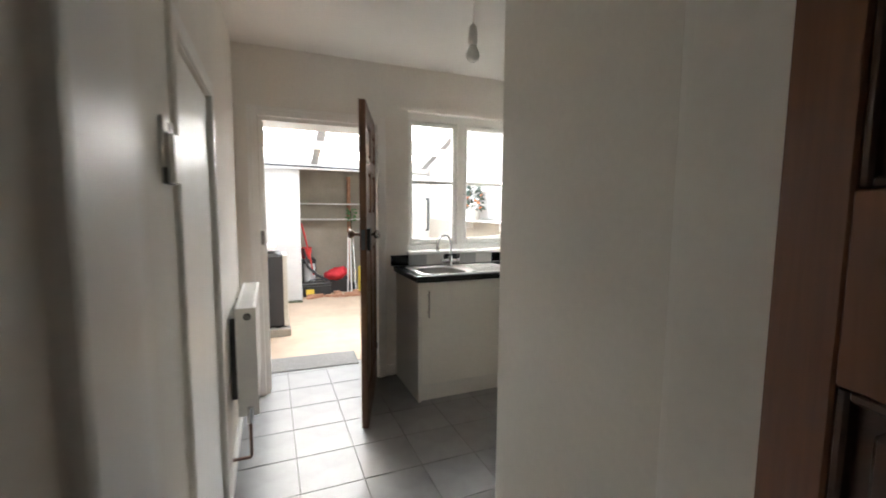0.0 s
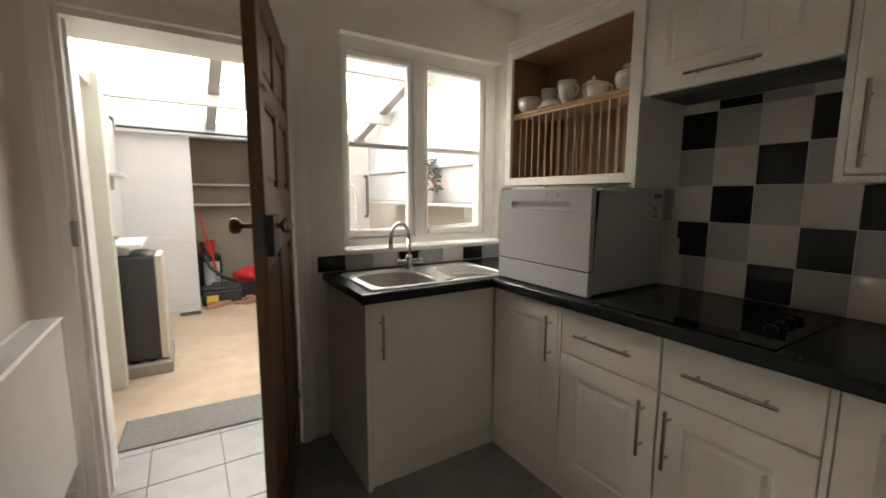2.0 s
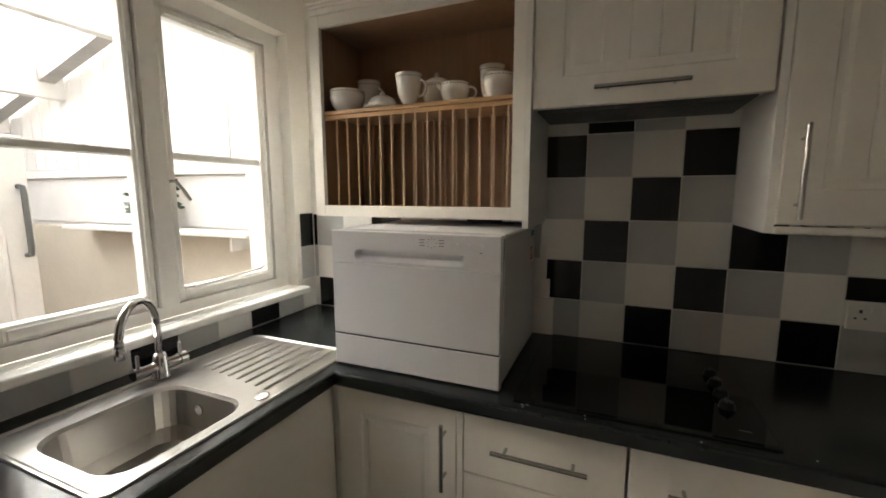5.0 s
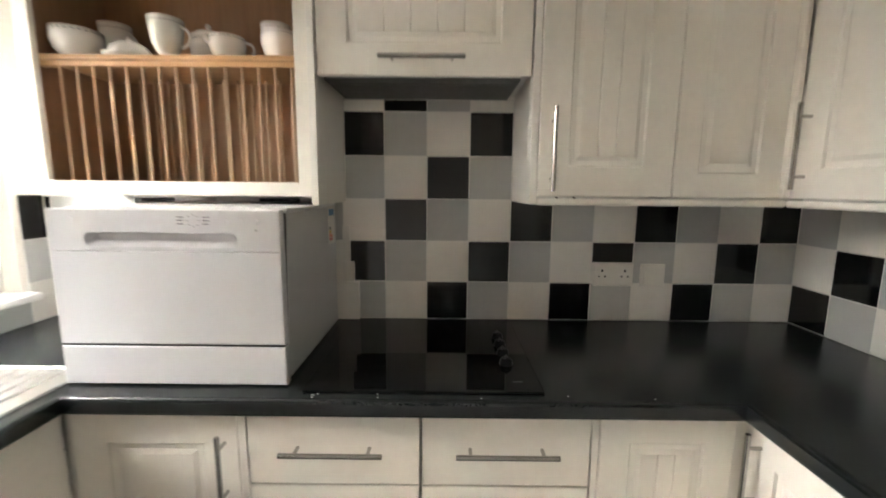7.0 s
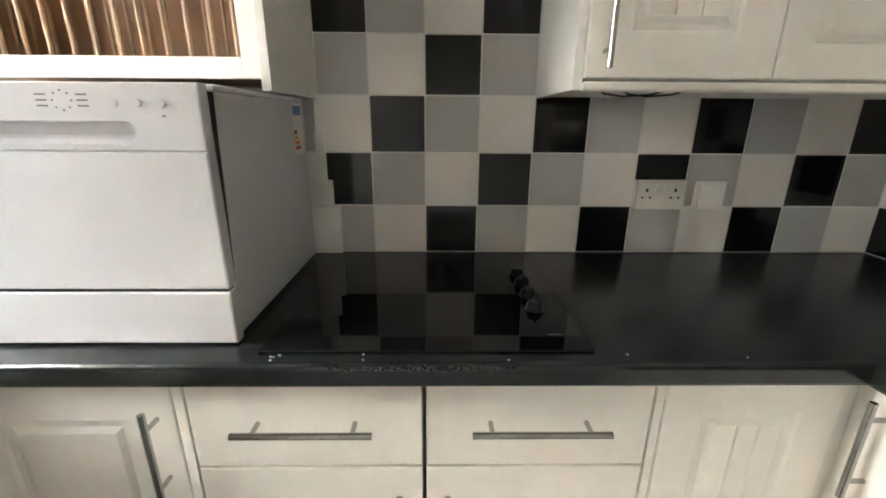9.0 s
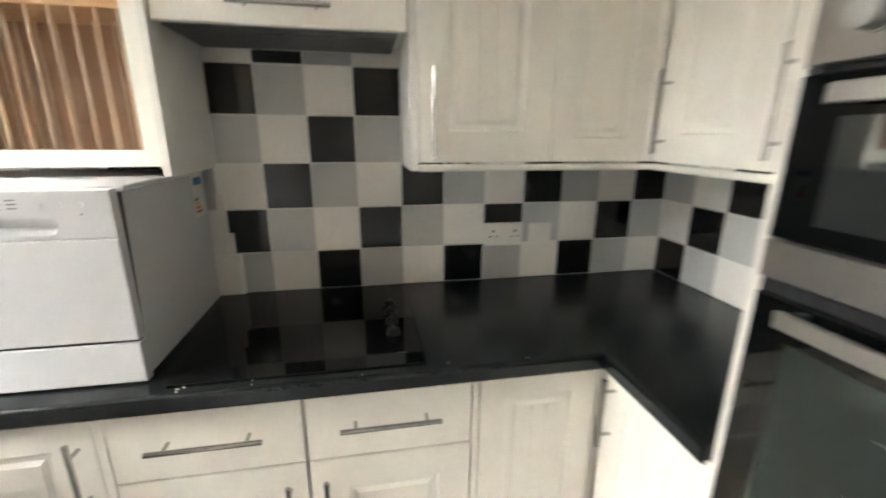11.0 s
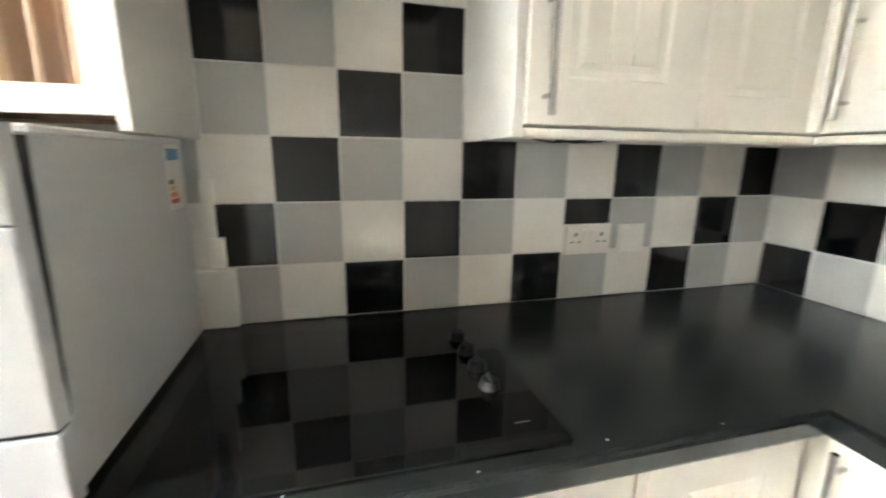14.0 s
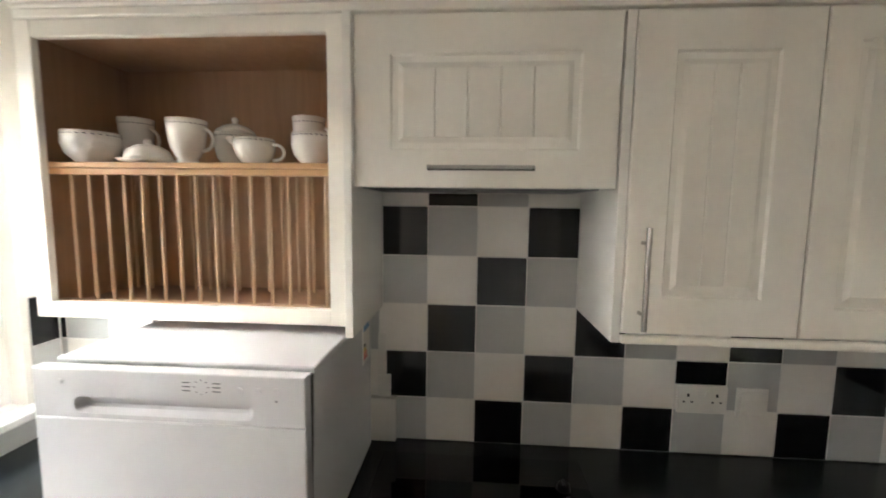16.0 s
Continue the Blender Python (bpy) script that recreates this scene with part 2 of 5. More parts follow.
RUBBLE = surface("brick_rubble", (0.36, 0.19, 0.12), 0.9, vary=0.3, scale=8, fine=40, bump=0.3)
COPPER = surface("painted_copper", (0.22, 0.12, 0.08), 0.5, vary=0.2, bump=0.05)
PANE = glass("window_glass")
POLY = sheet("milky_roof_sheet")
DIGIT = glow("red_digits", (1.0, 0.02, 0.03), 0.13)
INK = surface("grey_print", (0.16, 0.16, 0.17), 0.6, vary=0.1, bump=0)

# ---------------------------------------------------------------- mesh helpers
WORLD_OF = {}


def thing(name, at, label, category, group="", turn=0.0):
    ob = new(name)
    ob.matrix_basis = pose(*at, 0, 0, turn)
    WORLD_OF[ob] = ob.matrix_basis.copy()
    return tagged(ob, label, category, group)


def part(name, bm, material, parent, label="", local=False, smooth=False):
    """Link a bmesh, in world metres (or in its thing's own), as one mesh under a thing or under a part."""
    base = WORLD_OF[parent]
    if not local:
        bm.transform(base.inverted())
    bmesh.ops.recalc_face_normals(bm, faces=bm.faces)
    me = bpy.data.meshes.new(name)
    bm.to_mesh(me)
    bm.free()
    if smooth:
        for p in me.polygons:
            p.use_smooth = True
    me.materials.append(material)
    ob = new(name, me)
    ob.parent = parent
    WORLD_OF[ob] = base
    return tagged(ob, label)


def solid(name, bm, material, label="", category="", group="", kind="", smooth=False):
    """A thing or a piece of the setting that is one mesh; its origin stays at the world's."""
    bmesh.ops.recalc_face_normals(bm, faces=bm.faces)
    me = bpy.data.meshes.new(name)
    bm.to_mesh(me)
    bm.free()
    if smooth:
        for p in me.polygons:
            p.use_smooth = True
    me.materials.append(material)
    ob = new(name, me)
    WORLD_OF[ob] = Matrix.Identity(4)
    return tagged(ob, label, category, group, kind)


def B():
    return bmesh.new()


def box(bm, x0, x1, y0, y1, z0, z1, bevel=0.0, seg=1):
    r = bmesh.ops.create_cube(bm, size=1)
    vs = r["verts"]
    for v in vs:
        v.co = Vector((x0 + (v.co.x + 0.5) * (x1 - x0), y0 + (v.co.y + 0.5) * (y1 - y0), z0 + (v.co.z + 0.5) * (z1 - z0)))
    if bevel:
        es = list({e for v in vs for e in v.link_edges})
        bmesh.ops.bevel(bm, geom=es, offset=bevel, segments=seg, affect="EDGES", profile=0.5)
    return bm


def cyl(bm, a, b, r, seg=14, r2=None):
    a, b = Vector(a), Vector(b)
    m = Matrix.Translation((a + b) / 2) @ (b - a).to_track_quat("Z", "Y").to_matrix().to_4x4()
    bmesh.ops.create_cone(bm, cap_ends=True, segments=seg, radius1=r, radius2=r if r2 is None else r2, depth=(b - a).length, matrix=m)
    return bm


def lathe(bm, prof, at=(0, 0, 0), seg=24, cap=True):
    """Turn a profile of (radius, height) about a vertical axis."""
    rings = [[bm.verts.new((at[0] + r * math.cos(2 * math.pi * k / seg), at[1] + r * math.sin(2 * math.pi * k / seg), at[2] + z)) for k in range(seg)] for r, z in prof]
    for p, q in zip(rings, rings[1:]):
        for k in range(seg):
            bm.faces.new((p[k], p[(k + 1) % seg], q[(k + 1) % seg], q[k]))
    if cap:
        bm.faces.new(rings[0][::-1])
        bm.faces.new(rings[-1])
    return bm


def tube(bm, pts, r, seg=10):
    """A round bar along a line of points."""
    pts = [Vector(p) for p in pts]
    rings = []
    side = None
    for i, p in enumerate(pts):
        d = (pts[min(i + 1, len(pts) - 1)] - pts[max(i - 1, 0)]).normalized()
        if side is None:
            side = d.orthogonal().normalized()
        side = (side - d * side.dot(d)).normalized()
        up = d.cross(side)
        rings.append([bm.verts.new(p + r * (math.cos(2 * math.pi * k / seg) * side + math.sin(2 * math.pi * k / seg) * up)) for k in range(seg)])
    for p, q in zip(rings, rings[1:]):
        for k in range(seg):
            bm.faces.new((p[k], p[(k + 1) % seg], q[(k + 1) % seg], q[k]))
    bm.faces.new(rings[0][::-1])
    bm.faces.new(rings[-1])
    return bm


def facing(at, way):
    """A pose whose x runs to the right, y up and z outwards, for a front that faces way: '-x', '+y', '-y' or '+x'."""
    n = {"-x": (-1, 0, 0), "+x": (1, 0, 0), "-y": (0, -1, 0), "+y": (0, 1, 0)}[way]
    n, v = Vector(n), Vector((0, 0, 1))
    u = v.cross(n)
    m = Matrix((u, v, n)).transposed().to_4x4()
    m.translation = at
    return m


def panel(bm, w, h, thick=0.02, rings=((0.0, 0.0),), grooves=0):
    """A door front, lower left corner at 0, with stepped rings (inset, height) and, in its field, upright boards."""
    def quad(i, z):
        return [bm.verts.new(p) for p in ((i, i, z), (w - i, i, z), (w - i, h - i, z), (i, h - i, z))]
    e = 0.0025
    loops = [quad(0, -thick), quad(0, -e), quad(e, 0)] + [quad(i, z) for i, z in rings]
    bm.faces.new(loops[0][::-1])
    for p, q in zip(loops, loops[1:]):
        for k in range(4):
            bm.faces.new((p[k], p[(k + 1) % 4], q[(k + 1) % 4], q[k]))
    i, z = rings[-1]
    if not grooves:
        bm.faces.new(loops[-1])
        return bm
    step, g = (w - 2 * i) / grooves, 0.0028
    line = [(i, z)]
    for k in range(1, grooves):
        x = i + k * step
        line += [(x - g, z), (x, z - 0.003), (x + g, z)]
    line.append((w - i, z))
    lo, hi = ([bm.verts.new((x, y, d)) for x, d in line] for y in (i, h - i))
    for k in range(len(line) - 1):
        bm.faces.new((lo[k], lo[k + 1], hi[k + 1], hi[k]))
    bmesh.ops.remove_doubles(bm, verts=bm.verts, dist=0.00001)
    return bm


def rings_for(w, h):
    s = min(0.084, w * 0.22, h * 0.22)
    return ((s, 0.0), (s + 0.005, -0.0055), (s + 0.018, -0.0055), (s + 0.030, -0.0005))


def bar_handle(name, parent, m, length, upright=False):
    """A steel bar on two posts, middle at 0 of the pose m."""
    bm = B()
    d = (0, 1, 0) if upright else (1, 0, 0)
    for s in (-1, 1):
        e = Vector(d) * s * (length / 2 - 0.035)
        cyl(bm, e, e + Vector((0, 0, 0.030)), 0.0045, 10)
    a = Vector(d) * length / 2
    cyl(bm, -a + Vector((0, 0, 0.033)), a + Vector((0, 0, 0.033)), 0.0062, 12)
    bm.transform(m)
    return part(name, bm, STEELH, parent, "brushed steel bar handle", smooth=False)


def front(parent, way, at, w, h, handle=None, name="door", field=True, grooves=0, length=0.2):
    """A cabinet door or drawer front with its handle: (u, v, upright)."""
    m = facing(at, way)
    bm = panel(B(), w, h, 0.02, rings_for(w, h) if field else ((0.02, 0.0),), grooves)
    bm.transform(m)
    ob = part(name, bm, IVORY, parent)
    if handle:
        u, v, upright = handle
        bar_handle("handle", ob, m @ Matrix.Translation((u, v, 0)), length, upright)
    return ob

# ---------------------------------------------------------------- structure
XW, XE, YS, YN, TOP = -0.19, 2.22, 0.40, 3.17, 2.46
YO = 3.46        # outer face of the window wall
D0, D1, DH = -0.04, 0.79, 1.99      # back doorway
W0, W1, WB, WT = 1.05, 2.10, 0.99, 2.13   # window opening
H0, H1, HH = -0.088, 0.59, 1.98     # hall doorway

bm = B()
box(bm, XE, XE + 0.25, YS - 0.12, YO, 0, TOP)
wall_east = solid("wall_east", bm, WALL, "off-white painted plaster wall behind the hob and cabinets", "wall", kind="structure")

bm = B()
box(bm, XW - 0.2, D0, YN, YO, 0, TOP)
box(bm, D0, D1, YN, YO, DH, TOP)
box(bm, D1, W0, YN, YO, 0, TOP)
box(bm, W0, W1, YN, YO, 0, WB)
box(bm, W0, W1, YN, YO, WT, TOP)
box(bm, W1, XE, YN, YO, 0, TOP)
wall_north = solid("wall_north", bm, WALL, "off-white plaster wall with back doorway and casement window", "wall", kind="structure")

CY0, CY1, CH = 1.215, 1.895, 1.80   # cupboard opening in the west wall
bm = B()
box(bm, XW - 0.2, XW, YS, CY0, 0, TOP)
box(bm, XW - 0.2, XW, CY0, CY1, CH, TOP)
box(bm, XW - 0.2, XW, CY1, YN, 0, TOP)
wall_west = solid("wall_west", bm, WALL, "off-white plaster wall with radiator and low cupboard door", "wall", kind="structure")

bm = B()
box(bm, XW - 0.2, H0, YS - 0.13, YS, 0, TOP)
box(bm, H0, H1, YS - 0.13, YS, HH, TOP)
box(bm, H1, XE, YS - 0.13, YS, 0, TOP)
wall_south = solid("wall_south", bm, WALL, "plaster wall with the doorway from the hall", "wall", kind="structure")

for name, x0, x1, y0, y1 in (("wall_hall_west", H0 - 0.12, H0, -2.2, YS - 0.13), ("wall_hall_east", 1.3, 1.42, -2.2, YS - 0.13), ("wall_hall_end", H0 - 0.12, 1.42, -2.32, -2.2)):
    solid(name, box(B(), x0, x1, y0, y1, 0, TOP), WALL, "plain plaster wall of the dim hall", "wall", kind="structure")

ceiling = solid("ceiling", box(B(), XW - 0.2, XE + 0.25, -2.32, YO, TOP, TOP + 0.15), CEIL, "white painted plaster ceiling", "ceiling", kind="structure")
floor_hall = solid("floor_hall", box(B(), H0 - 0.12, 1.42, -2.32, YS - 0.0, -0.1, -0.003), HALLF, "dark hall floor", "floor", kind="structure")
floor = solid("floor", box(B(), XW - 0.2, XE + 0.25, YS, 3.62, -0.1, -0.004), FGROUT, "grey ceramic tiled kitchen floor", "floor", kind="structure")
floor_lean_to = solid("floor_lean_to", box(B(), -0.6, 2.6, 3.62, 7.6, -0.1, 0.0), CONCRETE, "worn tan concrete floor of the lean-to", "floor", kind="structure")
ground = solid("ground", box(B(), -60, 60, -60, 60, -0.3, -0.12), EARTH, "bare ground around the house", "ground", kind="structure")

# door casings
def casing(name, x0, x1, h, y, out, width=0.055, label=""):
    """A moulded architrave round a doorway, on the face y, standing out along out (+1 or -1)."""
    bm = B()
    for k, (i, d) in enumerate(((0.0, 0.012), (0.012, 0.022), (0.034, 0.032))):
        w = width - i
        a, b = sorted((y, y + out * d))
        e = 0.0008 * k
        box(bm, x0 - w, x0 - e, a, b, 0, h + w, 0.002)
        box(bm, x1 + e, x1 + w, a, b, 0, h + w, 0.002)
        box(bm, x0 - e, x1 + e, a, b, h + e, h + w, 0.002)
    return solid(name, bm, GLOSS, label, "door casing", kind="structure")


casing("trim_back_door", D0, D1, DH, YN, -1, 0.072, "white moulded architrave of the back door")
casing("trim_hall_door", H0, H1, HH, YS, 1, 0.042, "white moulded architrave of the hall door")
bm = B()
box(bm, D0, D0 + 0.022, YN - 0.004, YO, 0.0, DH)
box(bm, D1 - 0.022, D1, YN - 0.004, YO, 0.0, DH)
box(bm, D0 + 0.022, D1 - 0.022, YN - 0.004, YO, DH - 0.025, DH)
box(bm, D0 + 0.022, D0 + 0.034, YN + 0.05, YN + 0.1, 0.0, DH - 0.025)
solid("trim_back_lining", bm, GLOSS, "white painted door lining", "door lining", kind="structure")
bm = B()
box(bm, H0, H0 + 0.012, YS - 0.13, YS + 0.004, 0, HH)
box(bm, H1 - 0.012, H1, YS - 0.13, YS + 0.004, 0, HH)
box(bm, H0 + 0.012, H1 - 0.012, YS - 0.13, YS + 0.004, HH - 0.012, HH)
solid("trim_hall_lining", bm, GLOSS, "white painted lining of the hall doorway", "door lining", kind="structure")
bm = B()
for a, b, c, d in ((XW, XW + 0.014, CY1 + 0.06, YN), (XW, XW + 0.014, YS, CY0 - 0.06), (XW, D0 - 0.074, YN - 0.014, YN), (D1 + 0.074, 0.93, YN - 0.014, YN)):
    box(bm, a, b, c, d, 0.0, 0.09, 0.003)
solid("baseboard", bm, GLOSS, "white painted skirting board", "skirting", kind="structure")

# cupboard door in the west wall
cup = thing("door_cupboard", (XW, 1.47, 0), "white gloss painted low cupboard door set in the wall", "door")
tagged(cup, kind="structure")
bm = B()
box(bm, XW - 0.032, XW - 0.008, CY0 + 0.012, CY1 - 0.012, 0.01, CH - 0.012, 0.003)
part("leaf", bm, GLOSS, cup)
bm = B()
for k, (a, b, c, d) in enumerate(((CY0 - 0.05, CY0, 0, CH + 0.05), (CY1, CY1 + 0.05, 0, CH + 0.05), (CY0, CY1, CH, CH + 0.05))):
    box(bm, XW, XW + 0.014, a, b, c, d, 0.003)
part("casing", bm, GLOSS, cup)
bm = B()
box(bm, XW - 0.2, XW - 0.04, CY0 - 0.02, CY1 + 0.02, 0, CH + 0.02)
part("backing", bm, WALL, cup)

# ---------------------------------------------------------------- window
win = thing("window_1", (1.575, 3.26, WB), "white painted timber casement window with two lights", "window")
tagged(win, kind="structure")
GY = 3.262
bm = B()
box(bm, W0, W0 + 0.022, GY - 0.035, GY + 0.05, WB + 0.03, WT)
box(bm, W1 - 0.075, W1, GY - 0.035, GY + 0.05, WB + 0.03, WT)
box(bm, W0 + 0.022, W1 - 0.075, GY - 0.035, GY + 0.05, WT - 0.058, WT)
box(bm, W0 + 0.022, W1 - 0.075, GY - 0.035, GY + 0.05, WB + 0.03, WB + 0.072)
box(bm, 1.505, 1.565, GY - 0.040, GY + 0.05, WB + 0.072, WT - 0.058)
part("window_frame", bm, GLOSS, win)
bm = B()
box(bm, W0, W1, YN, GY - 0.035, WB, WB + 0.028)
box(bm, W0 - 0.015, W1 + 0.02, YN - 0.06, YN, WB, WB + 0.028, 0.008, 3)
part("window_sill", bm, GLOSS, win, "deep white painted sill board")
for n, (a, b) in enumerate(((W0 + 0.023, 1.504), (1.566, W1 - 0.076))):
    bm = B()
    z0, z1 = WB + 0.073, WT - 0.059
    s = 0.036
    for q in ((a, a + s, z0, z1), (b - s, b, z0, z1), (a + s, b - s, z0, z0 + s + 0.012), (a + s, b - s, z1 - s, z1)):
        box(bm, q[0], q[1], GY - 0.022, GY + 0.022, q[2], q[3], 0.004)
        i = 0.008
        box(bm, q[0] + i, q[1] - i, GY - 0.030, GY - 0.0225, q[2] + i, q[3] - i, 0.003)
    box(bm, a + s, b - s, GY - 0.016, GY + 0.016, 1.567, 1.592, 0.004)
    sash = part("casement", bm, GLOSS, win)
    for c, d in ((z0 + s + 0.012, 1.567), (1.592, z1 - s)):
        p = part("pane", box(B(), a + s - 0.004, b - s + 0.004, GY - 0.002, GY + 0.002, c - 0.004, d + 0.004), PANE, sash)
        p.visible_shadow = False
    if n == 1:
        bm = B()
        tube(bm, [(1.59, GY - 0.036, 1.115), (1.66, GY - 0.044, 1.112), (1.80, GY - 0.044, 1.122), (1.93, GY - 0.042, 1.128), (1.955, GY - 0.046, 1.145)], 0.005)
        box(bm, 1.62, 1.67, GY - 0.05, GY - 0.034, 1.105, 1.119, 0.003)
        part("stay", bm, GLOSS, sash, "white painted casement stay")
        bm = B()
        tube(bm, [(1.572, GY - 0.034, 1.49), (1.578, GY - 0.055, 1.49), (1.60, GY - 0.06, 1.46), (1.622, GY - 0.06, 1.425)], 0.006)
        part("latch", bm, WTIMBER, sash, "tarnished casement latch")

# ---------------------------------------------------------------- worktop, sink run
WTOP = 0.90
FX, FY, FYS = 1.60, 2.59, 1.00     # front edges of the three legs
SK = (1.03, 1.36, 2.675, 2.99)     # sink bowl cut-out


wt = thing("worktop", (1.9, 1.8, WTOP - 0.038), "dark slate-effect laminate worktop running round three walls", "worktop")
for a, b, c, d in ((FX + 0.012, XE - 0.001, YS + 0.001, YN - 0.001), (1.275, FX + 0.012, YS + 0.001, FYS - 0.012), (0.925, SK[0], FY + 0.012, YN - 0.001), (SK[1], FX + 0.012, FY + 0.012, YN - 0.001), (SK[0], SK[1], FY + 0.012, SK[2]), (SK[0], SK[1], SK[3], YN - 0.001)):
    part("board", box(B(), a, b, c, d, WTOP - 0.038, WTOP), SLATE, wt)
bm = B()
def nosing(bm, a, b, out):
    """A half-round front edge from a to b, bulging along out."""
    a, b, out = Vector(a), Vector(b), Vector(out)
    prof = [(0, WTOP), (0.006, WTOP - 0.001), (0.010, WTOP - 0.004), (0.012, WTOP - 0.010), (0.012, WTOP - 0.036), (0.009, WTOP - 0.042), (0, WTOP - 0.044)]
    p = [bm.verts.new(Vector((a.x, a.y, z)) + out * d) for d, z in prof]
    q = [bm.verts.new(Vector((b.x, b.y, z)) + out * d) for d, z in prof]
    for k in range(len(prof) - 1):
        bm.faces.new((p[k], q[k], q[k + 1], p[k + 1]))
    bm.faces.new(p)
    bm.faces.new(q[::-1])
nosing(bm, (FX + 0.012, FYS - 0.012, 0), (FX + 0.012, FY + 0.012, 0), (-1, 0, 0))
nosing(bm, (0.925, FY + 0.012, 0), (FX + 0.012, FY + 0.012, 0), (0, -1, 0))
nosing(bm, (1.275, FYS - 0.012, 0), (FX + 0.012, FYS - 0.012, 0), (0, 1, 0))
part("front_edge", bm, SLATE, wt)
bm = B()
for k in range(10):
    x, y = FX + 0.008 + random.random() * 0.03, 1.1 + random.random() * 1.0
    s = 0.0008 + random.random() * 0.0010
    box(bm, x - s, x + s, y - s, y + s * 1.4, WTOP - 0.001, WTOP + 0.0012, 0.0004)
tagged(part("crumbs", bm, PLASTIC, wt, "scattered pale crumbs"), kind="stuff")

sink = thing("sink", (1.375, 2.87, WTOP), "stainless steel inset sink with ridged drainer", "sink")
bm = B()
RX0, RX1, RY0, RY1, RZ = 0.985, 1.765, 2.637, 3.085, WTOP + 0.005
def rounded(x0, x1, y0, y1, r, n=6):
    out = []
    for cx, cy, a0 in ((x1 - r, y1 - r, 0), (x0 + r, y1 - r, 90), (x0 + r, y0 + r, 180), (x1 - r, y0 + r, 270)):
        out += [(cx + r * math.cos(radians(a0 + 90 * k / n)), cy + r * math.sin(radians(a0 + 90 * k / n))) for k in range(n + 1)]
    return out


def loft(bm, loops, cap_last=True):
    rings = [[bm.verts.new((x, y, z)) for x, y in pts] for pts, z in loops]
    for p, q in zip(rings, rings[1:]):
        for k in range(len(p)):
            bm.faces.new((p[k], p[(k + 1) % len(p)], q[(k + 1) % len(p)], q[k]))
    if cap_last:
        bm.faces.new(rings[-1])
    return rings


outer = [(rounded(RX0, RX1, RY0, RY1, 0.035), WTOP + 0.0004), (rounded(RX0 + 0.002, RX1 - 0.002, RY0 + 0.002, RY1 - 0.002, 0.035), RZ), (rounded(RX0 + 0.008, RX1 - 0.008, RY0 + 0.008, RY1 - 0.008, 0.03), RZ), (rounded(RX0 + 0.014, RX1 - 0.014, RY0 + 0.014, RY1 - 0.014, 0.026), RZ - 0.003)]
rings = loft(bm, outer, False)
b0, b1, c0, c1 = SK
bowl = [(rounded(b0, b1, c0, c1, 0.07), RZ - 0.003), (rounded(b0 + 0.006, b1 - 0.006, c0 + 0.006, c1 - 0.006, 0.068), RZ - 0.012), (rounded(b0 + 0.014, b1 - 0.014, c0 + 0.014, c1 - 0.014, 0.065), WTOP - 0.11), (rounded(b0 + 0.03, b1 - 0.03, c0 + 0.03, c1 - 0.03, 0.06), WTOP - 0.145), (rounded(b0 + 0.06, b1 - 0.06, c0 + 0.06, c1 - 0.06, 0.05), WTOP - 0.152)]
rb = loft(bm, bowl, True)
es = [bm.edges.get((rings[-1][k], rings[-1][(k + 1) % len(rings[-1])])) for k in range(len(rings[-1]))]
es += [bm.edges.get((rb[0][k], rb[0][(k + 1) % len(rb[0])])) for k in range(len(rb[0]))]
bmesh.ops.triangle_fill(bm, use_beauty=True, use_dissolve=False, edges=es)
part("basin", bm, SINK, sink, smooth=False)
for k in range(8):
    y = 2.70 + k * 0.042
    bm = tube(B(), [(1.43 + 0.006 * k, y, RZ - 0.004), (1.45 + 0.006 * k, y, RZ - 0.001), (1.70, y, RZ - 0.001), (1.735, y, RZ - 0.004)], 0.0045, 8)
    part("drainer_ridge", bm, SINK, sink)
part("plug_hole", lathe(B(), [(0.045, WTOP - 0.1519), (0.045, WTOP - 0.147), (0.036, WTOP - 0.147), (0.03, WTOP - 0.150)], (1.17, 2.81, 0)), CHROME, sink, "chrome strainer waste")
part("overflow", cyl(B(), (b1 - 0.010, 2.86, WTOP - 0.05), (b1 - 0.016, 2.86, WTOP - 0.05), 0.014), CHROME, sink)
part("plug_cap", lathe(B(), [(0.02, RZ - 0.003), (0.02, RZ + 0.001), (0.016, RZ + 0.002)], (1.395, 2.672, 0), 18), CHROME, sink, "round steel cap")

tap = thing("mixer_tap", (1.37, 3.045, RZ - 0.003), "chrome swan-neck mixer tap behind the sink bowl", "tap")
TX, TY = 1.37, 3.045
bm = lathe(B(), [(0.026, RZ - 0.003), (0.026, RZ + 0.004), (0.021, RZ + 0.008), (0.019, RZ + 0.06), (0.014, RZ + 0.075)], (TX, TY, 0), 20)
part("body", bm, CHROME, tap, smooth=True)
bm = B()
pts = [(TX, TY, RZ + 0.06), (TX, TY, RZ + 0.165)]
for k in range(11):
    a = math.pi * (1 - k / 10 * 1.05)
    r = 0.088
    pts.append((TX - 0.86 * (r + r * math.cos(a)), TY - 0.51 * (r + r * math.cos(a)), RZ + 0.165 + r * math.sin(a)))
tube(bm, pts, 0.0105, 12)
e = Vector(pts[-1])
cyl(bm, e + Vector((0, 0, 0.004)), e + Vector((0.0, 0.0, -0.026)), 0.0135, 14)
part("spout", bm, CHROME, tap, smooth=True)
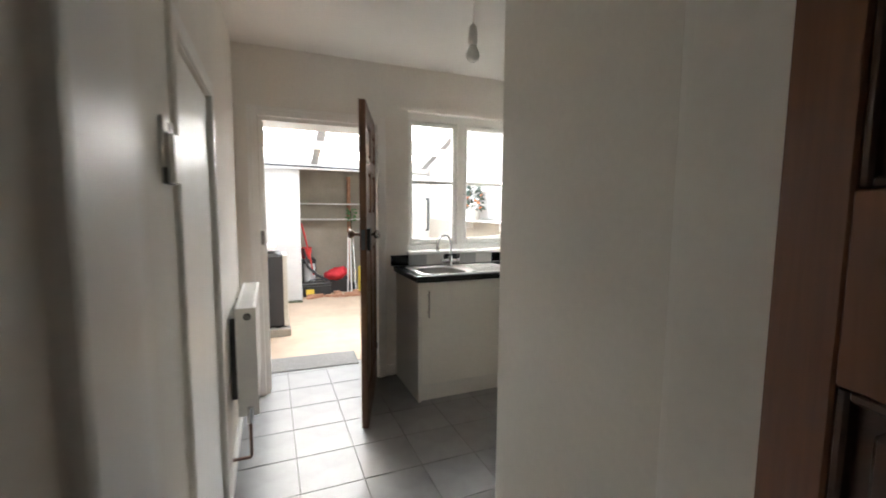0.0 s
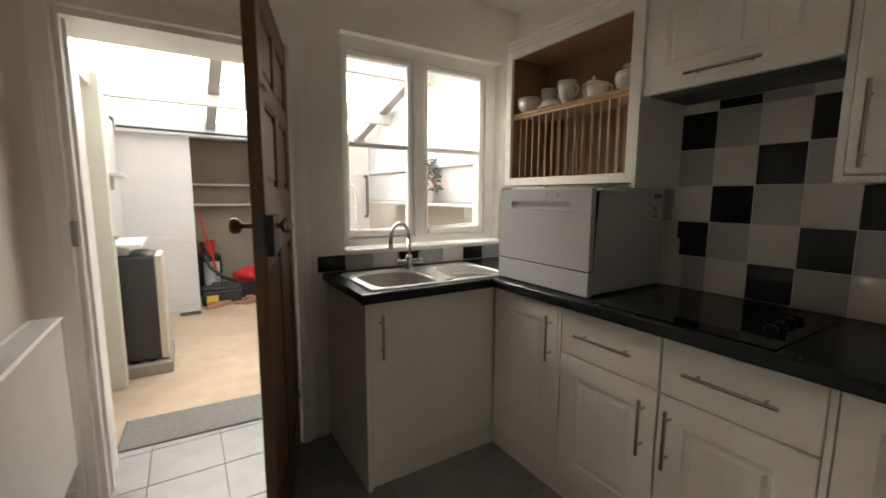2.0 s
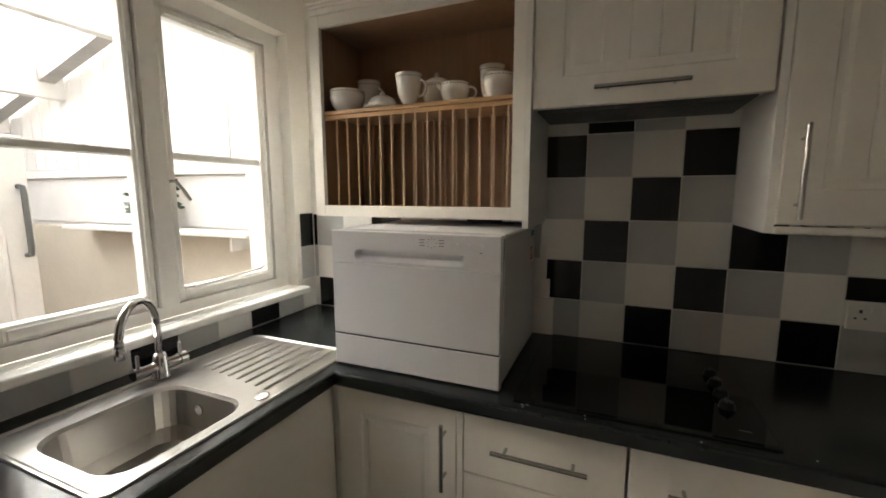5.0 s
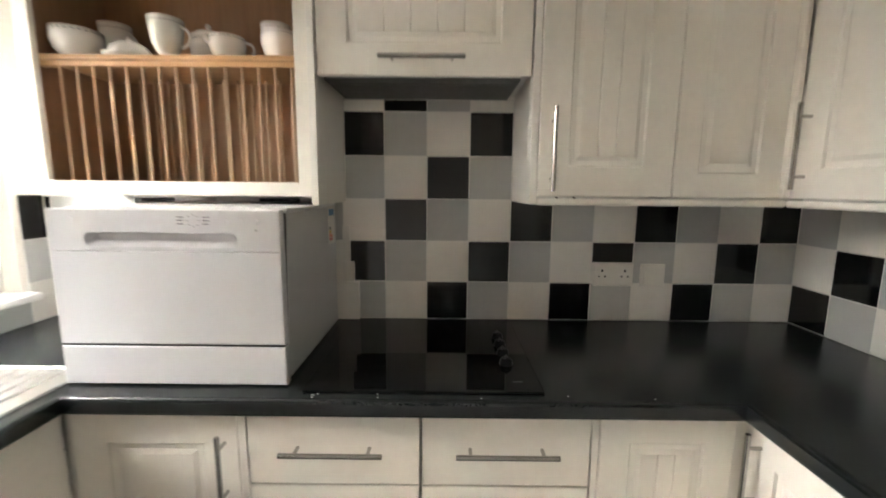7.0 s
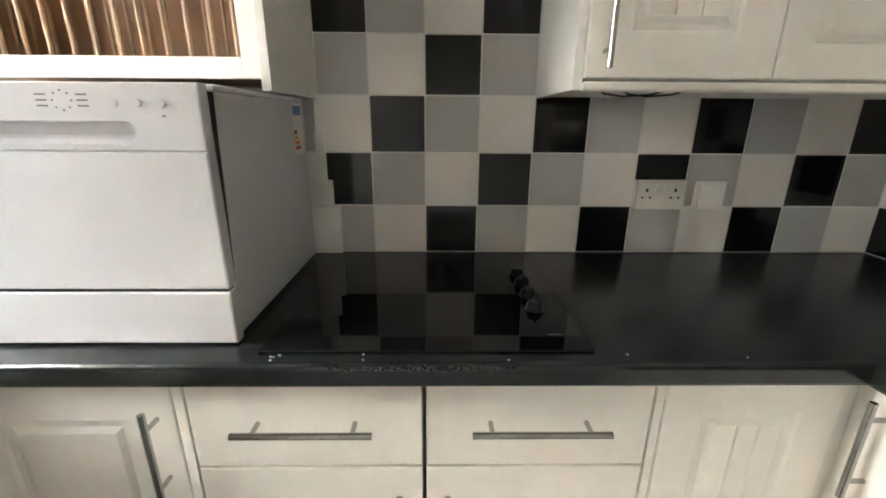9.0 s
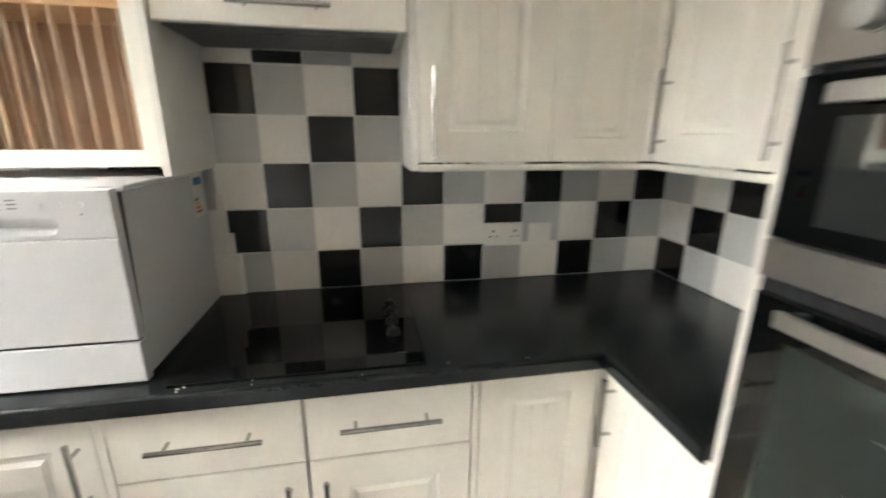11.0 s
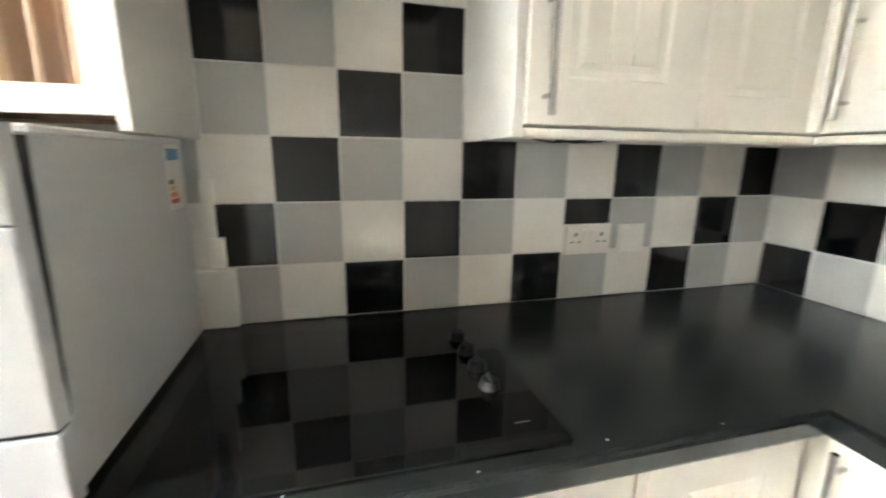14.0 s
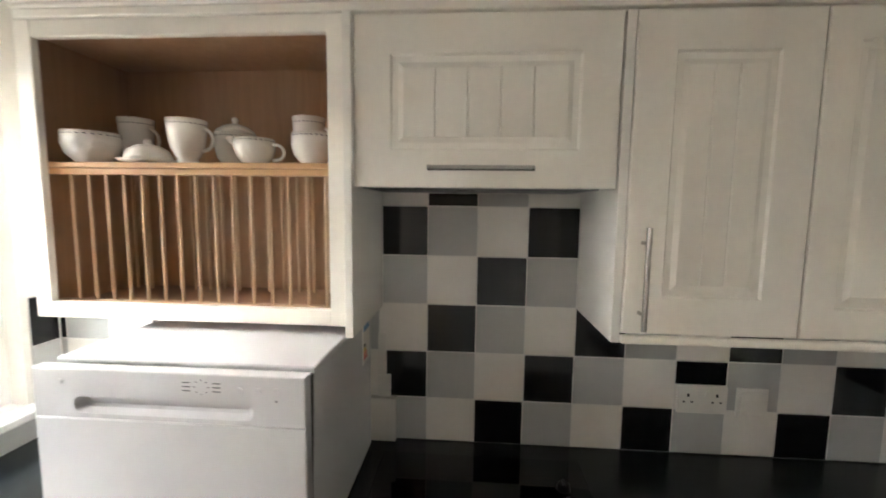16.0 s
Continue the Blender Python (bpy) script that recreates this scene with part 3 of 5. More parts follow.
for s in (-1, 1):
    bm = B()
    cyl(bm, (TX + 0.015 * s, TY, RZ + 0.035), (TX + 0.055 * s, TY, RZ + 0.035), 0.015, 16)
    cyl(bm, (TX + 0.056 * s, TY, RZ + 0.035), (TX + 0.078 * s, TY, RZ + 0.035), 0.018, 16)
    h = part("valve", bm, CHROME, tap)
    part("lever", box(B(), TX + 0.062 * s - 0.004, TX + 0.062 * s + 0.004, TY - 0.005, TY + 0.005, RZ + 0.05, RZ + 0.088, 0.002), CHROME, h)

# ---------------------------------------------------------------- base units
PL = 0.115       # plinth height
DT = 0.852       # top of the door fronts
def unit(name, label, group, x0, x1, y0, y1, z0=PL, z1=WTOP - 0.039):
    u = thing(name, ((x0 + x1) / 2, (y0 + y1) / 2, z0), label, "cabinet", group)
    part("body", box(B(), x0, x1, y0, y1, z0, z1), PANELW, u)
    return u


BX, BY, BYS = 1.632, 2.622, 0.972    # door faces
G = "base cabinets under the worktop"
u = unit("base_cabinet", "white base cabinet under the sink with plain door", G, 0.967, 1.655, BY + 0.021, YN - 0.02, PL, 0.735)
front(u, "-y", (0.968, BY, PL + 0.005), 0.66, DT - PL - 0.005, (0.045, 0.585, True), field=False, length=0.19)
part("end_panel", box(B(), 0.945, 0.966, BY - 0.004, YN - 0.001, 0.0, WTOP - 0.039, 0.001), PANELW, u, "white laminate end panel reaching the floor")
u = unit("base_cabinet", "ivory corner base cabinet with framed door and upright bar handle", G, BX + 0.021, XE - 0.01, 2.20, 2.64)
front(u, "-x", (BX, 2.605, PL + 0.005), 0.405, DT - PL - 0.005, (0.372, 0.585, True), length=0.2)
part("filler", box(B(), BX + 0.001, BX + 0.03, 2.181, 2.198, PL + 0.005, DT), IVORY, u)
for ya, yb, hx, hs in ((2.178, 1.757, 0.375, 0), (1.753, 1.341, 0.04, 0)):
    u = unit("drawer_cabinet", "ivory base cabinet with one drawer above a framed door", G, BX + 0.021, XE - 0.01, yb + 0.002, ya - 0.002)
    w = ya - yb - 0.003
    front(u, "-x", (BX, ya - 0.0015, 0.663), w, DT - 0.663, (w / 2, 0.097, False), name="drawer", field=False, length=0.245)
    front(u, "-x", (BX, ya - 0.0015, PL + 0.005), w, 0.658 - PL - 0.005, (hx, 0.40, True), length=0.2)
u = unit("base_cabinet", "ivory corner base cabinet with framed grooved door", G, BX + 0.021, XE - 0.01, YS + 0.005, 1.322)
part("filler", box(B(), BX + 0.001, BX + 0.03, 1.323, 1.338, PL + 0.005, DT), IVORY, u)
front(u, "-x", (BX, 1.319, PL + 0.005), 0.325, DT - PL - 0.005, grooves=3)
u = unit("base_cabinet", "ivory base cabinet with framed door beside the oven tower", G, 1.276, BX + 0.02, YS + 0.005, BYS - 0.021)
front(u, "+y", (BX - 0.022, BYS, PL + 0.005), 0.332, DT - PL - 0.005, (0.03, 0.62, True), length=0.2)
bm = B()
box(bm, 0.967, BX + 0.04, BY + 0.018, BY + 0.034, 0, PL)
box(bm, BX + 0.022, BX + 0.038, BYS - 0.03, BY + 0.018, 0, PL)
box(bm, 1.276, BX + 0.022, BYS - 0.046, BYS - 0.03, 0, PL)
tagged(solid("plinth", bm, PANELW, "white plinth boards along the foot of the base cabinets", "plinth"), kind="structure")

# ---------------------------------------------------------------- wall units
Z0, Z1 = 1.368, 2.078
UX, UYS = 1.905, 0.722
rack = thing("plate_rack", (2.06, 2.48, 1.345), "white wall unit with oak plate rack and crockery shelf", "plate rack", "wall cabinets")
RA, RB = 2.082, 2.885
bm = B()
box(bm, UX, UX + 0.02, RA, 2.121, 1.362, Z1 + 0.006, 0.0015)
box(bm, UX, UX + 0.02, 2.843, RB, 1.362, Z1 + 0.006, 0.0015)
box(bm, UX + 0.0005, UX + 0.02, 2.121, 2.843, 1.362, 1.402, 0.0015)
box(bm, UX + 0.0005, UX + 0.02, 2.121, 2.843, 2.044, Z1 + 0.006, 0.0015)
part("face_frame", bm, IVORY, rack)
part("side_panel", box(B(), UX - 0.012, XE - 0.002, 2.062, RA - 0.001, 1.338, Z1 + 0.006, 0.001), PANELW, rack)
part("side_board", box(B(), UX + 0.021, XE - 0.002, RA, RA + 0.016, 1.375, Z1), PANELW, rack)
part("side_board", box(B(), UX + 0.021, XE - 0.002, RB - 0.016, RB, 1.36, Z1), PANELW, rack)
for q in ((XE - 0.012, XE - 0.003, RA + 0.016, RB - 0.016, 1.365, Z1), (UX + 0.021, XE - 0.012, RA + 0.016, RB - 0.016, 1.372, 1.388),
          (UX + 0.021, XE - 0.012, RA + 0.016, RB - 0.016, 2.058, 2.074), (UX + 0.021, XE - 0.012, RA + 0.0165, RA + 0.022, 1.388, 2.058),
          (UX + 0.021, XE - 0.012, RB - 0.022, RB - 0.0165, 1.388, 2.058)):
    part("lining_board", box(B(), *q), OAK, rack, "oak veneered lining")
SHZ = 1.754
bm = B()
box(bm, UX + 0.022, XE - 0.013, RA + 0.023, RB - 0.023, SHZ - 0.014, SHZ, 0.003, 2)
box(bm, UX + 0.03, UX + 0.052, RA + 0.023, RB - 0.023, SHZ - 0.030, SHZ - 0.0142, 0.002)
part("shelf", bm, BEECH, rack, "pale beech shelf with rounded front")
for k in range(15):
    y = 2.143 + k * 0.0473
    part("dowel", cyl(B(), (UX + 0.041, y, 1.388), (UX + 0.041, y, SHZ - 0.030), 0.0042, 8), DOWEL, rack)
for k in range(15):
    y = 2.166 + k * 0.0473
    part("dowel", cyl(B(), (XE - 0.06, y, 1.388), (XE - 0.06, y, SHZ - 0.0145), 0.0042, 8), DOWEL, rack)
bm = B()
box(bm, UX + 0.03, UX + 0.052, RA + 0.023, RB - 0.023, 1.3885, 1.402)
part("rail", bm, DOWEL, rack)

G = "wall cabinets"
hood = thing("hood_cabinet", (2.06, 1.76, 1.69), "ivory wall cabinet with lift-up grooved door above the hob", "cabinet", G)
part("body", box(B(), UX + 0.021, XE - 0.002, 1.464, 2.0615, 1.709, Z1), PANELW, hood)
w = 2.059 - 1.4645
front(hood, "-x", (UX, 2.059, 1.697), w, Z1 - 1.697, (w * 0.49, 0.042, False), grooves=5, length=0.235)
ext = thing("extractor_hood", (2.06, 1.76, 1.665), "dark grey built-in extractor under the hood cabinet", "extractor hood")
bm = B()
box(bm, UX + 0.05, XE - 0.003, 1.486, 2.055, 1.6965, 1.7085, 0.002)
part("casing", bm, MIDGREY, ext)
for k in range(2):
    part("filter", box(B(), UX + 0.09, XE - 0.05, 1.51 + k * 0.27, 1.75 + k * 0.27, 1.6945, 1.6964), MIDGREY, ext)
part("slider", box(B(), UX + 0.03, UX + 0.0495, 1.49, 2.05, 1.6965, 1.7045, 0.002), MIDGREY, ext)

u = thing("wall_cabinet", (2.06, 1.2, 1.345), "ivory wall cabinet with framed grooved door and bar handle", "cabinet", G)
part("body", box(B(), UX + 0.021, XE - 0.002, 1.046, 1.438, 1.368, Z1), PANELW, u)
part("side_panel", box(B(), UX + 0.002, XE - 0.002, 1.4385, 1.459, 1.345, Z1, 0.001), PANELW, u)
front(u, "-x", (UX, 1.436, Z0), 0.384, Z1 - Z0, (0.036, 0.13, True), grooves=3, length=0.23)
u = thing("wall_cabinet", (2.06, 0.85, 1.345), "ivory corner wall cabinet with narrow framed door", "cabinet", G)
part("body", box(B(), UX + 0.021, XE - 0.002, YS + 0.003, 1.0445, 1.368, Z1), PANELW, u)
front(u, "-x", (UX, 1.049, Z0), 0.306, Z1 - Z0)
part("corner_post", box(B(), UX - 0.016, UX + 0.02, UYS + 0.001, 0.742, Z0, Z1, 0.004), IVORY, u)
u = thing("wall_cabinet", (1.72, 0.56, 1.345), "ivory wall cabinet with framed door and bar handle in the corner", "cabinet", G)
part("body", box(B(), 1.529, UX + 0.02, YS + 0.003, UYS - 0.021, 1.368, Z1), PANELW, u)
front(u, "+y", (UX - 0.02, UYS, Z0), 0.355, Z1 - Z0, (0.03, 0.14, True), length=0.23)
u = thing("wall_cabinet", (1.42, 0.56, 1.345), "ivory wall cabinet with framed door beside the oven tower", "cabinet", G)
part("body", box(B(), 1.277, 1.528, YS + 0.003, UYS - 0.021, 1.368, Z1), PANELW, u)
front(u, "+y", (1.527, UYS, Z0), 0.248, Z1 - Z0, (0.03, 0.14, True), length=0.23)
bm = B()
box(bm, UX - 0.004, UX + 0.018, UYS - 0.002, 1.4375, 1.343, 1.3625, 0.006, 2)
box(bm, 1.277, UX - 0.004, UYS - 0.018, UYS + 0.004, 1.343, 1.3625, 0.006, 2)
solid("light_pelmet", bm, IVORY, "ivory rounded pelmet strip under the wall cabinets", "pelmet")
bm = B()
for i, (d, z0, z1) in enumerate(((-0.004, Z1 + 0.0085, Z1 + 0.030), (0.001, Z1 + 0.0301, Z1 + 0.042), (0.007, Z1 + 0.0421, Z1 + 0.052))):
    box(bm, UX - 0.006 - d, UX + 0.02, UYS + 0.0, RB + d * 0.2, z0, z1, 0.003)
    box(bm, 1.277, UX - 0.006 - d, UYS - 0.02, UYS + 0.006 + d, z0, z1, 0.003)
solid("cornice", bm, IVORY, "ivory moulded cornice on top of the wall cabinets", "cornice")

# ---------------------------------------------------------------- oven tower
OY = 0.975
tower = thing("oven_tower", (0.955, 0.68, 0), "tall ivory housing cabinet round the built-in double oven", "cabinet")
bm = B()
box(bm, 0.612, 0.634, YS + 0.046, OY + 0.002, 0, 2.14, 0.0015)
part("side_panel", bm, PANELW, tower, "white laminate side panel")
bm = B()
box(bm, 1.257, 1.2755, YS + 0.006, OY + 0.002, 0, 2.14, 0.0015)
part("side_panel", bm, IVORY, tower)
part("body", box(B(), 0.6345, 1.2565, YS + 0.008, OY - 0.03, PL, 2.13), PANELW, tower)
part("face_strip", box(B(), 0.6345, 0.654, OY - 0.029, OY - 0.004, 0.715, 1.655), IVORY, tower)
front(tower, "+y", (1.2555, OY - 0.003, 1.66), 0.62, 0.44, (0.026, 0.145, True), name="door", length=0.22)
front(tower, "+y", (1.2555, OY - 0.003, PL + 0.005), 0.62, 0.588, (0.03, 0.50, True), name="door", length=0.2)
part("plinth", box(B(), 0.6345, 1.2565, OY - 0.08, OY - 0.06, 0, PL), PANELW, tower)

oven = thing("double_oven", (0.957, 0.7, 0.72), "stainless steel and black glass built-in double oven, switched on", "oven")
OX0, OX1 = 0.657, 1.2545
part("carcass", box(B(), OX0 + 0.01, OX1 - 0.01, OY - 0.0285, OY - 0.005, 0.725, 1.652), DARKPL, oven)
part("control_panel", box(B(), OX0, OX1, OY - 0.0045, OY + 0.012, 1.532, 1.652, 0.003), STEEL, oven, "brushed steel control panel")
for x, r, mk in ((1.174, 0.0205, 1), (1.119, 0.0205, 1), (0.806, 0.0215, 1), (0.747, 0.0215, 1)):
    bm = B()
    cyl(bm, (x, OY + 0.012, 1.583), (x, OY + 0.018, 1.583), r * 1.12, 28)
    cyl(bm, (x, OY + 0.018, 1.583), (x, OY + 0.042, 1.583), r, 28, r * 0.93)
    knob = part("knob", bm, KNOBST, oven)
    part("marker", box(B(), x - 0.006, x + 0.006, OY + 0.0121, OY + 0.0127, 1.622, 1.6245), INK, knob)
for x, z in ((0.703, 1.594), (0.703, 1.578), (1.158, 1.607), (0.777, 1.607)):
    part("indicator", cyl(B(), (x, OY + 0.0118, z), (x, OY + 0.0128, z), 0.0022, 10), INK, oven)
disp = part("display", box(B(), 0.911, 1.008, OY + 0.0121, OY + 0.0135, 1.576, 1.613, 0.0005), HOB, oven, "dark display window with red clock digits")
part("display_rim", box(B(), 0.906, 1.013, OY + 0.0115, OY + 0.0128, 1.571, 1.618, 0.0005), STEELH, oven)
for k in range(6):
    x = 1.004 - k * 0.0178
    part("button", cyl(B(), (x, OY + 0.012, 1.556), (x, OY + 0.018, 1.556), 0.0058, 14), STEELH, oven)
# clock, seven-segment digits
SEG = {"1": "bc", "0": "abcdef", "2": "abdeg", "8": "abcdefg"}
bm = B()
dw, dh, th = 0.0060, 0.0135, 0.0011
xr = 0.978
for ch in "10:28":
    if ch == ":":
        for dz in (0.005, 0.013):
            box(bm, xr - 0.0012, xr + 0.0012, OY + 0.0136, OY + 0.0140, 1.585 + dz, 1.5874 + dz)
        xr -= 0.0045
        continue
    for s in SEG[ch]:
        u0, u1, v0, v1 = {"a": (0, dw, dh - th, dh), "d": (0, dw, 0, th), "g": (0, dw, dh / 2 - th / 2, dh / 2 + th / 2), "f": (0, th, dh / 2, dh),
                          "e": (0, th, 0, dh / 2), "b": (dw - th, dw, dh / 2, dh), "c": (dw - th, dw, 0, dh / 2)}[s]
        box(bm, xr - u1, xr - u0, OY + 0.0136, OY + 0.0140, 1.585 + v0, 1.585 + v1)
    xr -= dw + 0.0042
part("clock_digits", bm, DIGIT, disp, "red glowing digits 10:28")
def oven_door(z0, z1, wz0, wz1, hz, name, label, pane):
    d = part(name, box(B(), OX0 + 0.002, OX1 - 0.002, OY - 0.0045, OY + 0.014, z0, z1, 0.003), OVENGLASS, oven, label)
    part("window", box(B(), 0.722, 1.19, OY + 0.0141, OY + 0.0146, wz0, wz1), pane, d)
    bm = B()
    box(bm, 0.733, 1.186, OY + 0.040, OY + 0.052, hz - 0.0125, hz + 0.0125, 0.002)
    h = part("handle", bm, STEELBAR, d, "flat brushed steel bar handle")
    for x in (0.74, 1.17):
        part("bracket", box(B(), x - 0.006 - (0.02 if x < 1 else 0), x + 0.006, OY + 0.0145, OY + 0.041, hz - 0.012, hz + 0.012, 0.002), DARKPL, d)
    return d
oven_door(1.298, 1.522, 1.325, 1.468, 1.494, "upper_door", "black glass grill door", OVENWIN)
low = oven_door(0.80, 1.212, 0.845, 1.15, 1.194, "lower_door", "black glass main oven door", OVENWIN_LOW)
part("middle_trim", box(B(), OX0, OX1, OY - 0.0045, OY + 0.013, 1.235, 1.2935, 0.002), STEEL, oven)
part("gap_shadow", box(B(), OX0 + 0.002, OX1 - 0.002, OY - 0.0045, OY + 0.004, 1.2125, 1.2345), DARKPL, oven)
part("base_trim", box(B(), OX0, OX1, OY - 0.0045, OY + 0.013, 0.722, 0.7975, 0.002), STEEL, oven)
for xa, z in ((1.06, 1.085), (1.07, 0.99)):
    part("rack_line", box(B(), 0.73, xa, OY + 0.0147, OY + 0.0149, z, z + 0.0018), MIDGREY, low, "pale edge of an oven rack behind the glass")
bm = B()
for k in range(5):
    box(bm, 0.95 + k * 0.009, 0.956 + k * 0.009, OY + 0.0147, OY + 0.0150, 0.818, 0.828)
part("maker_mark", bm, STEELH, low)

# ---------------------------------------------------------------- hob
hob = thing("hob", (1.86, 1.75, WTOP), "black glass four-zone hob set in the worktop", "hob")
HX0, HX1, HY0, HY1 = 1.637, 2.135, 1.457, 2.04
part("glass", box(B(), HX0, HX1, HY0, HY1, WTOP - 0.001, WTOP + 0.005, 0.002), HOB, hob)
for k in range(4):
    x = 1.80 + k * 0.068
    bm = lathe(B(), [(0.019, WTOP + 0.0055), (0.018, WTOP + 0.012), (0.015, WTOP + 0.022), (0.013, WTOP + 0.024)], (x, 1.527, 0), 20)
    box(bm, x - 0.015, x + 0.015, 1.524, 1.530, WTOP + 0.012, WTOP + 0.029, 0.002)
    part("knob", bm, KNOBPL, hob)
part("label_strip", box(B(), 1.692, 1.6955, 1.50, 1.525, WTOP + 0.0051, WTOP + 0.0054), MIDGREY, hob)

# ---------------------------------------------------------------- table-top dishwasher
DX0, DX1, DY0, DY1, DZ = 1.664, 2.165, 2.086, 2.632, 1.337
dish = thing("dishwasher", (1.9, 2.36, WTOP), "white table-top dishwasher standing on the worktop", "dishwasher")
def side_prism(points, y0, y1):
    """An outline in x and z drawn out along y."""
    bm = B()
    ends = [[bm.verts.new((x, y, z)) for x, z in points] for y in (y0, y1)]
    n = len(points)
    for k in range(n):
        bm.faces.new((ends[0][k], ends[0][(k + 1) % n], ends[1][(k + 1) % n], ends[1][k]))
    bm.faces.new(ends[0])
    bm.faces.new(ends[1][::-1])
    return bm


DB, DT = WTOP + 0.104, DZ - 0.012
part("body", side_prism([(DX1, WTOP + 0.012), (DX0 + 0.0264, WTOP + 0.012), (DX0 + 0.0264, DB), (DX0 + 0.0335, DB + 0.001), (DX0 + 0.0500, DT), (DX1, DT)], DY0 + 0.002, DY1 - 0.002), GREYSIDE, dish, "pale grey coated steel casing")
# dark filler that puts the shade of the open door's gap into colour
part("gap_wedge", side_prism([(DX0 + 0.0262, DB + 0.004), (DX0 + 0.0330, DB + 0.004), (DX0 + 0.0495, DT), (DX0 + 0.0262, DT)], DY0 + 0.003, DY1 - 0.003), DARKPL, dish, "dark wedge standing in for the shaded gap behind the slightly open door")
part("top", box(B(), DX0 + 0.049, DX1, DY0, DY1, DZ - 0.0115, DZ, 0.003), WHITEGOODS, dish)
for x in (DX0 + 0.07, DX1 - 0.05):
    for y in (DY0 + 0.05, DY1 - 0.05):
        part("foot", cyl(B(), (x, y, WTOP), (x, y, WTOP + 0.013), 0.016), DARKPL, dish)
M = facing((DX0, DY1, WTOP), "-x")
w = DY1 - DY0
bm = panel(B(), w, 0.097, 0.026, ((0.004, 0.0),))
bm.transform(M @ Matrix.Translation((0, 0.004, 0)))
part("kick_panel", bm, WHITEGOODS, dish)
bm = panel(B(), w, 0.228, 0.026, ((0.004, 0.0),))
bm.transform(M @ Matrix.Translation((0, 0.107, 0)))
part("door", bm, WHITEGOODS, dish)
part("joint_seal", box(B(), DX0 + 0.004, DX0 + 0.0255, DY0 + 0.003, DY1 - 0.003, WTOP + 0.1015, WTOP + 0.1065), DARKPL, dish)
# control fascia with a scooped grip
bm = B()
H = 0.099
edge = loft(bm, [([(0, 0), (w, 0), (w, H), (0, H)], -0.026), ([(0, 0), (w, 0), (w, H), (0, H)], -0.002), ([(0.002, 0.002), (w - 0.002, 0.002), (w - 0.002, H - 0.002), (0.002, H - 0.002)], 0.0)], False)
grip = loft(bm, [(rounded(0.085, 0.445, 0.010, 0.044, 0.015), 0.0), (rounded(0.087, 0.443, 0.012, 0.0435, 0.014), -0.003), (rounded(0.093, 0.437, 0.018, 0.042, 0.011), -0.014), (rounded(0.100, 0.430, 0.023, 0.041, 0.008), -0.019)])
es = [bm.edges.get((r_[k], r_[(k + 1) % len(r_)])) for r_ in (edge[-1], grip[0]) for k in range(len(r_))]
bmesh.ops.triangle_fill(bm, use_beauty=True, use_dissolve=False, edges=es)
bm.transform(M @ Matrix.Translation((0, 0.336, 0)))
fas = part("fascia", bm, WHITEGOODS, dish, "white control fascia with scooped grip")
bm = B()
for k in range(8):
    a = k * math.pi / 4
    cyl(bm, (0.345 + 0.014 * math.cos(a), 0.073 + 0.014 * math.sin(a), 0), (0.345 + 0.014 * math.cos(a), 0.073 + 0.014 * math.sin(a), 0.0006), 0.0016, 8)
for s in (-1, 1):
    for k in range(3):
        box(bm, 0.345 + s * 0.03 - 0.008, 0.345 + s * 0.03 + 0.008, 0.064 + k * 0.008, 0.0665 + k * 0.008, 0, 0.0005)
bm.transform(M @ Matrix.Translation((0, 0.336, 0)))
part("programme_marks", bm, INK, fas)
for u_, v_, r_ in ((0.06, 0.073, 0.005), (0.42, 0.07, 0.006), (0.455, 0.07, 0.006), (0.49, 0.07, 0.007)):
    bm = cyl(B(), (u_, v_, -0.001), (u_, v_, 0.003), r_, 14)
    bm.transform(M @ Matrix.Translation((0, 0.336, 0)))
    part("button", bm, WHITEGOODS, fas)
bm = box(B(), 0.488, 0.493, 0.050, 0.053, 0, 0.0006)
bm.transform(M @ Matrix.Translation((0, 0.336, 0)))
part("indicator", bm, INK, fas)
lab = part("energy_label", box(B(), 2.07, 2.145, DY0 + 0.0005, DY0 + 0.0019, 1.20, 1.325), PLASTIC, dish, "white energy rating sticker with coloured bars")
for k, (mt, ln) in enumerate(((BLUE, 0.06), (LEAF, 0.02), (YELLOW, 0.027), (ORANGE, 0.034), (RED, 0.04))):
    z = 1.295 if k == 0 else 1.262 - k * 0.0125
    part("bar", box(B(), 2.076, 2.076 + ln, DY0 - 0.0002, DY0 + 0.0004, z, z + (0.022 if k == 0 else 0.009)), mt, lab)
# ---------------------------------------------------------------- kitchen fittings
def plate(name, label, way, at, w, h, extra):
    """A wall plate; extra adds its marks, in the plate's own right, up and out."""
    m = facing(at, way)
    ob = thing(name, at, label, "wall fitting")
    bm = box(B(), -w / 2, w / 2, -h / 2, h / 2, 0, 0.009, 0.003, 2)
    bm.transform(m)
    part("faceplate", bm, PLASTIC, ob)
    for nm, mat, q in extra:
        bm = box(B(), *q)
        bm.transform(m)
        part(nm, bm, mat, ob)
    return ob


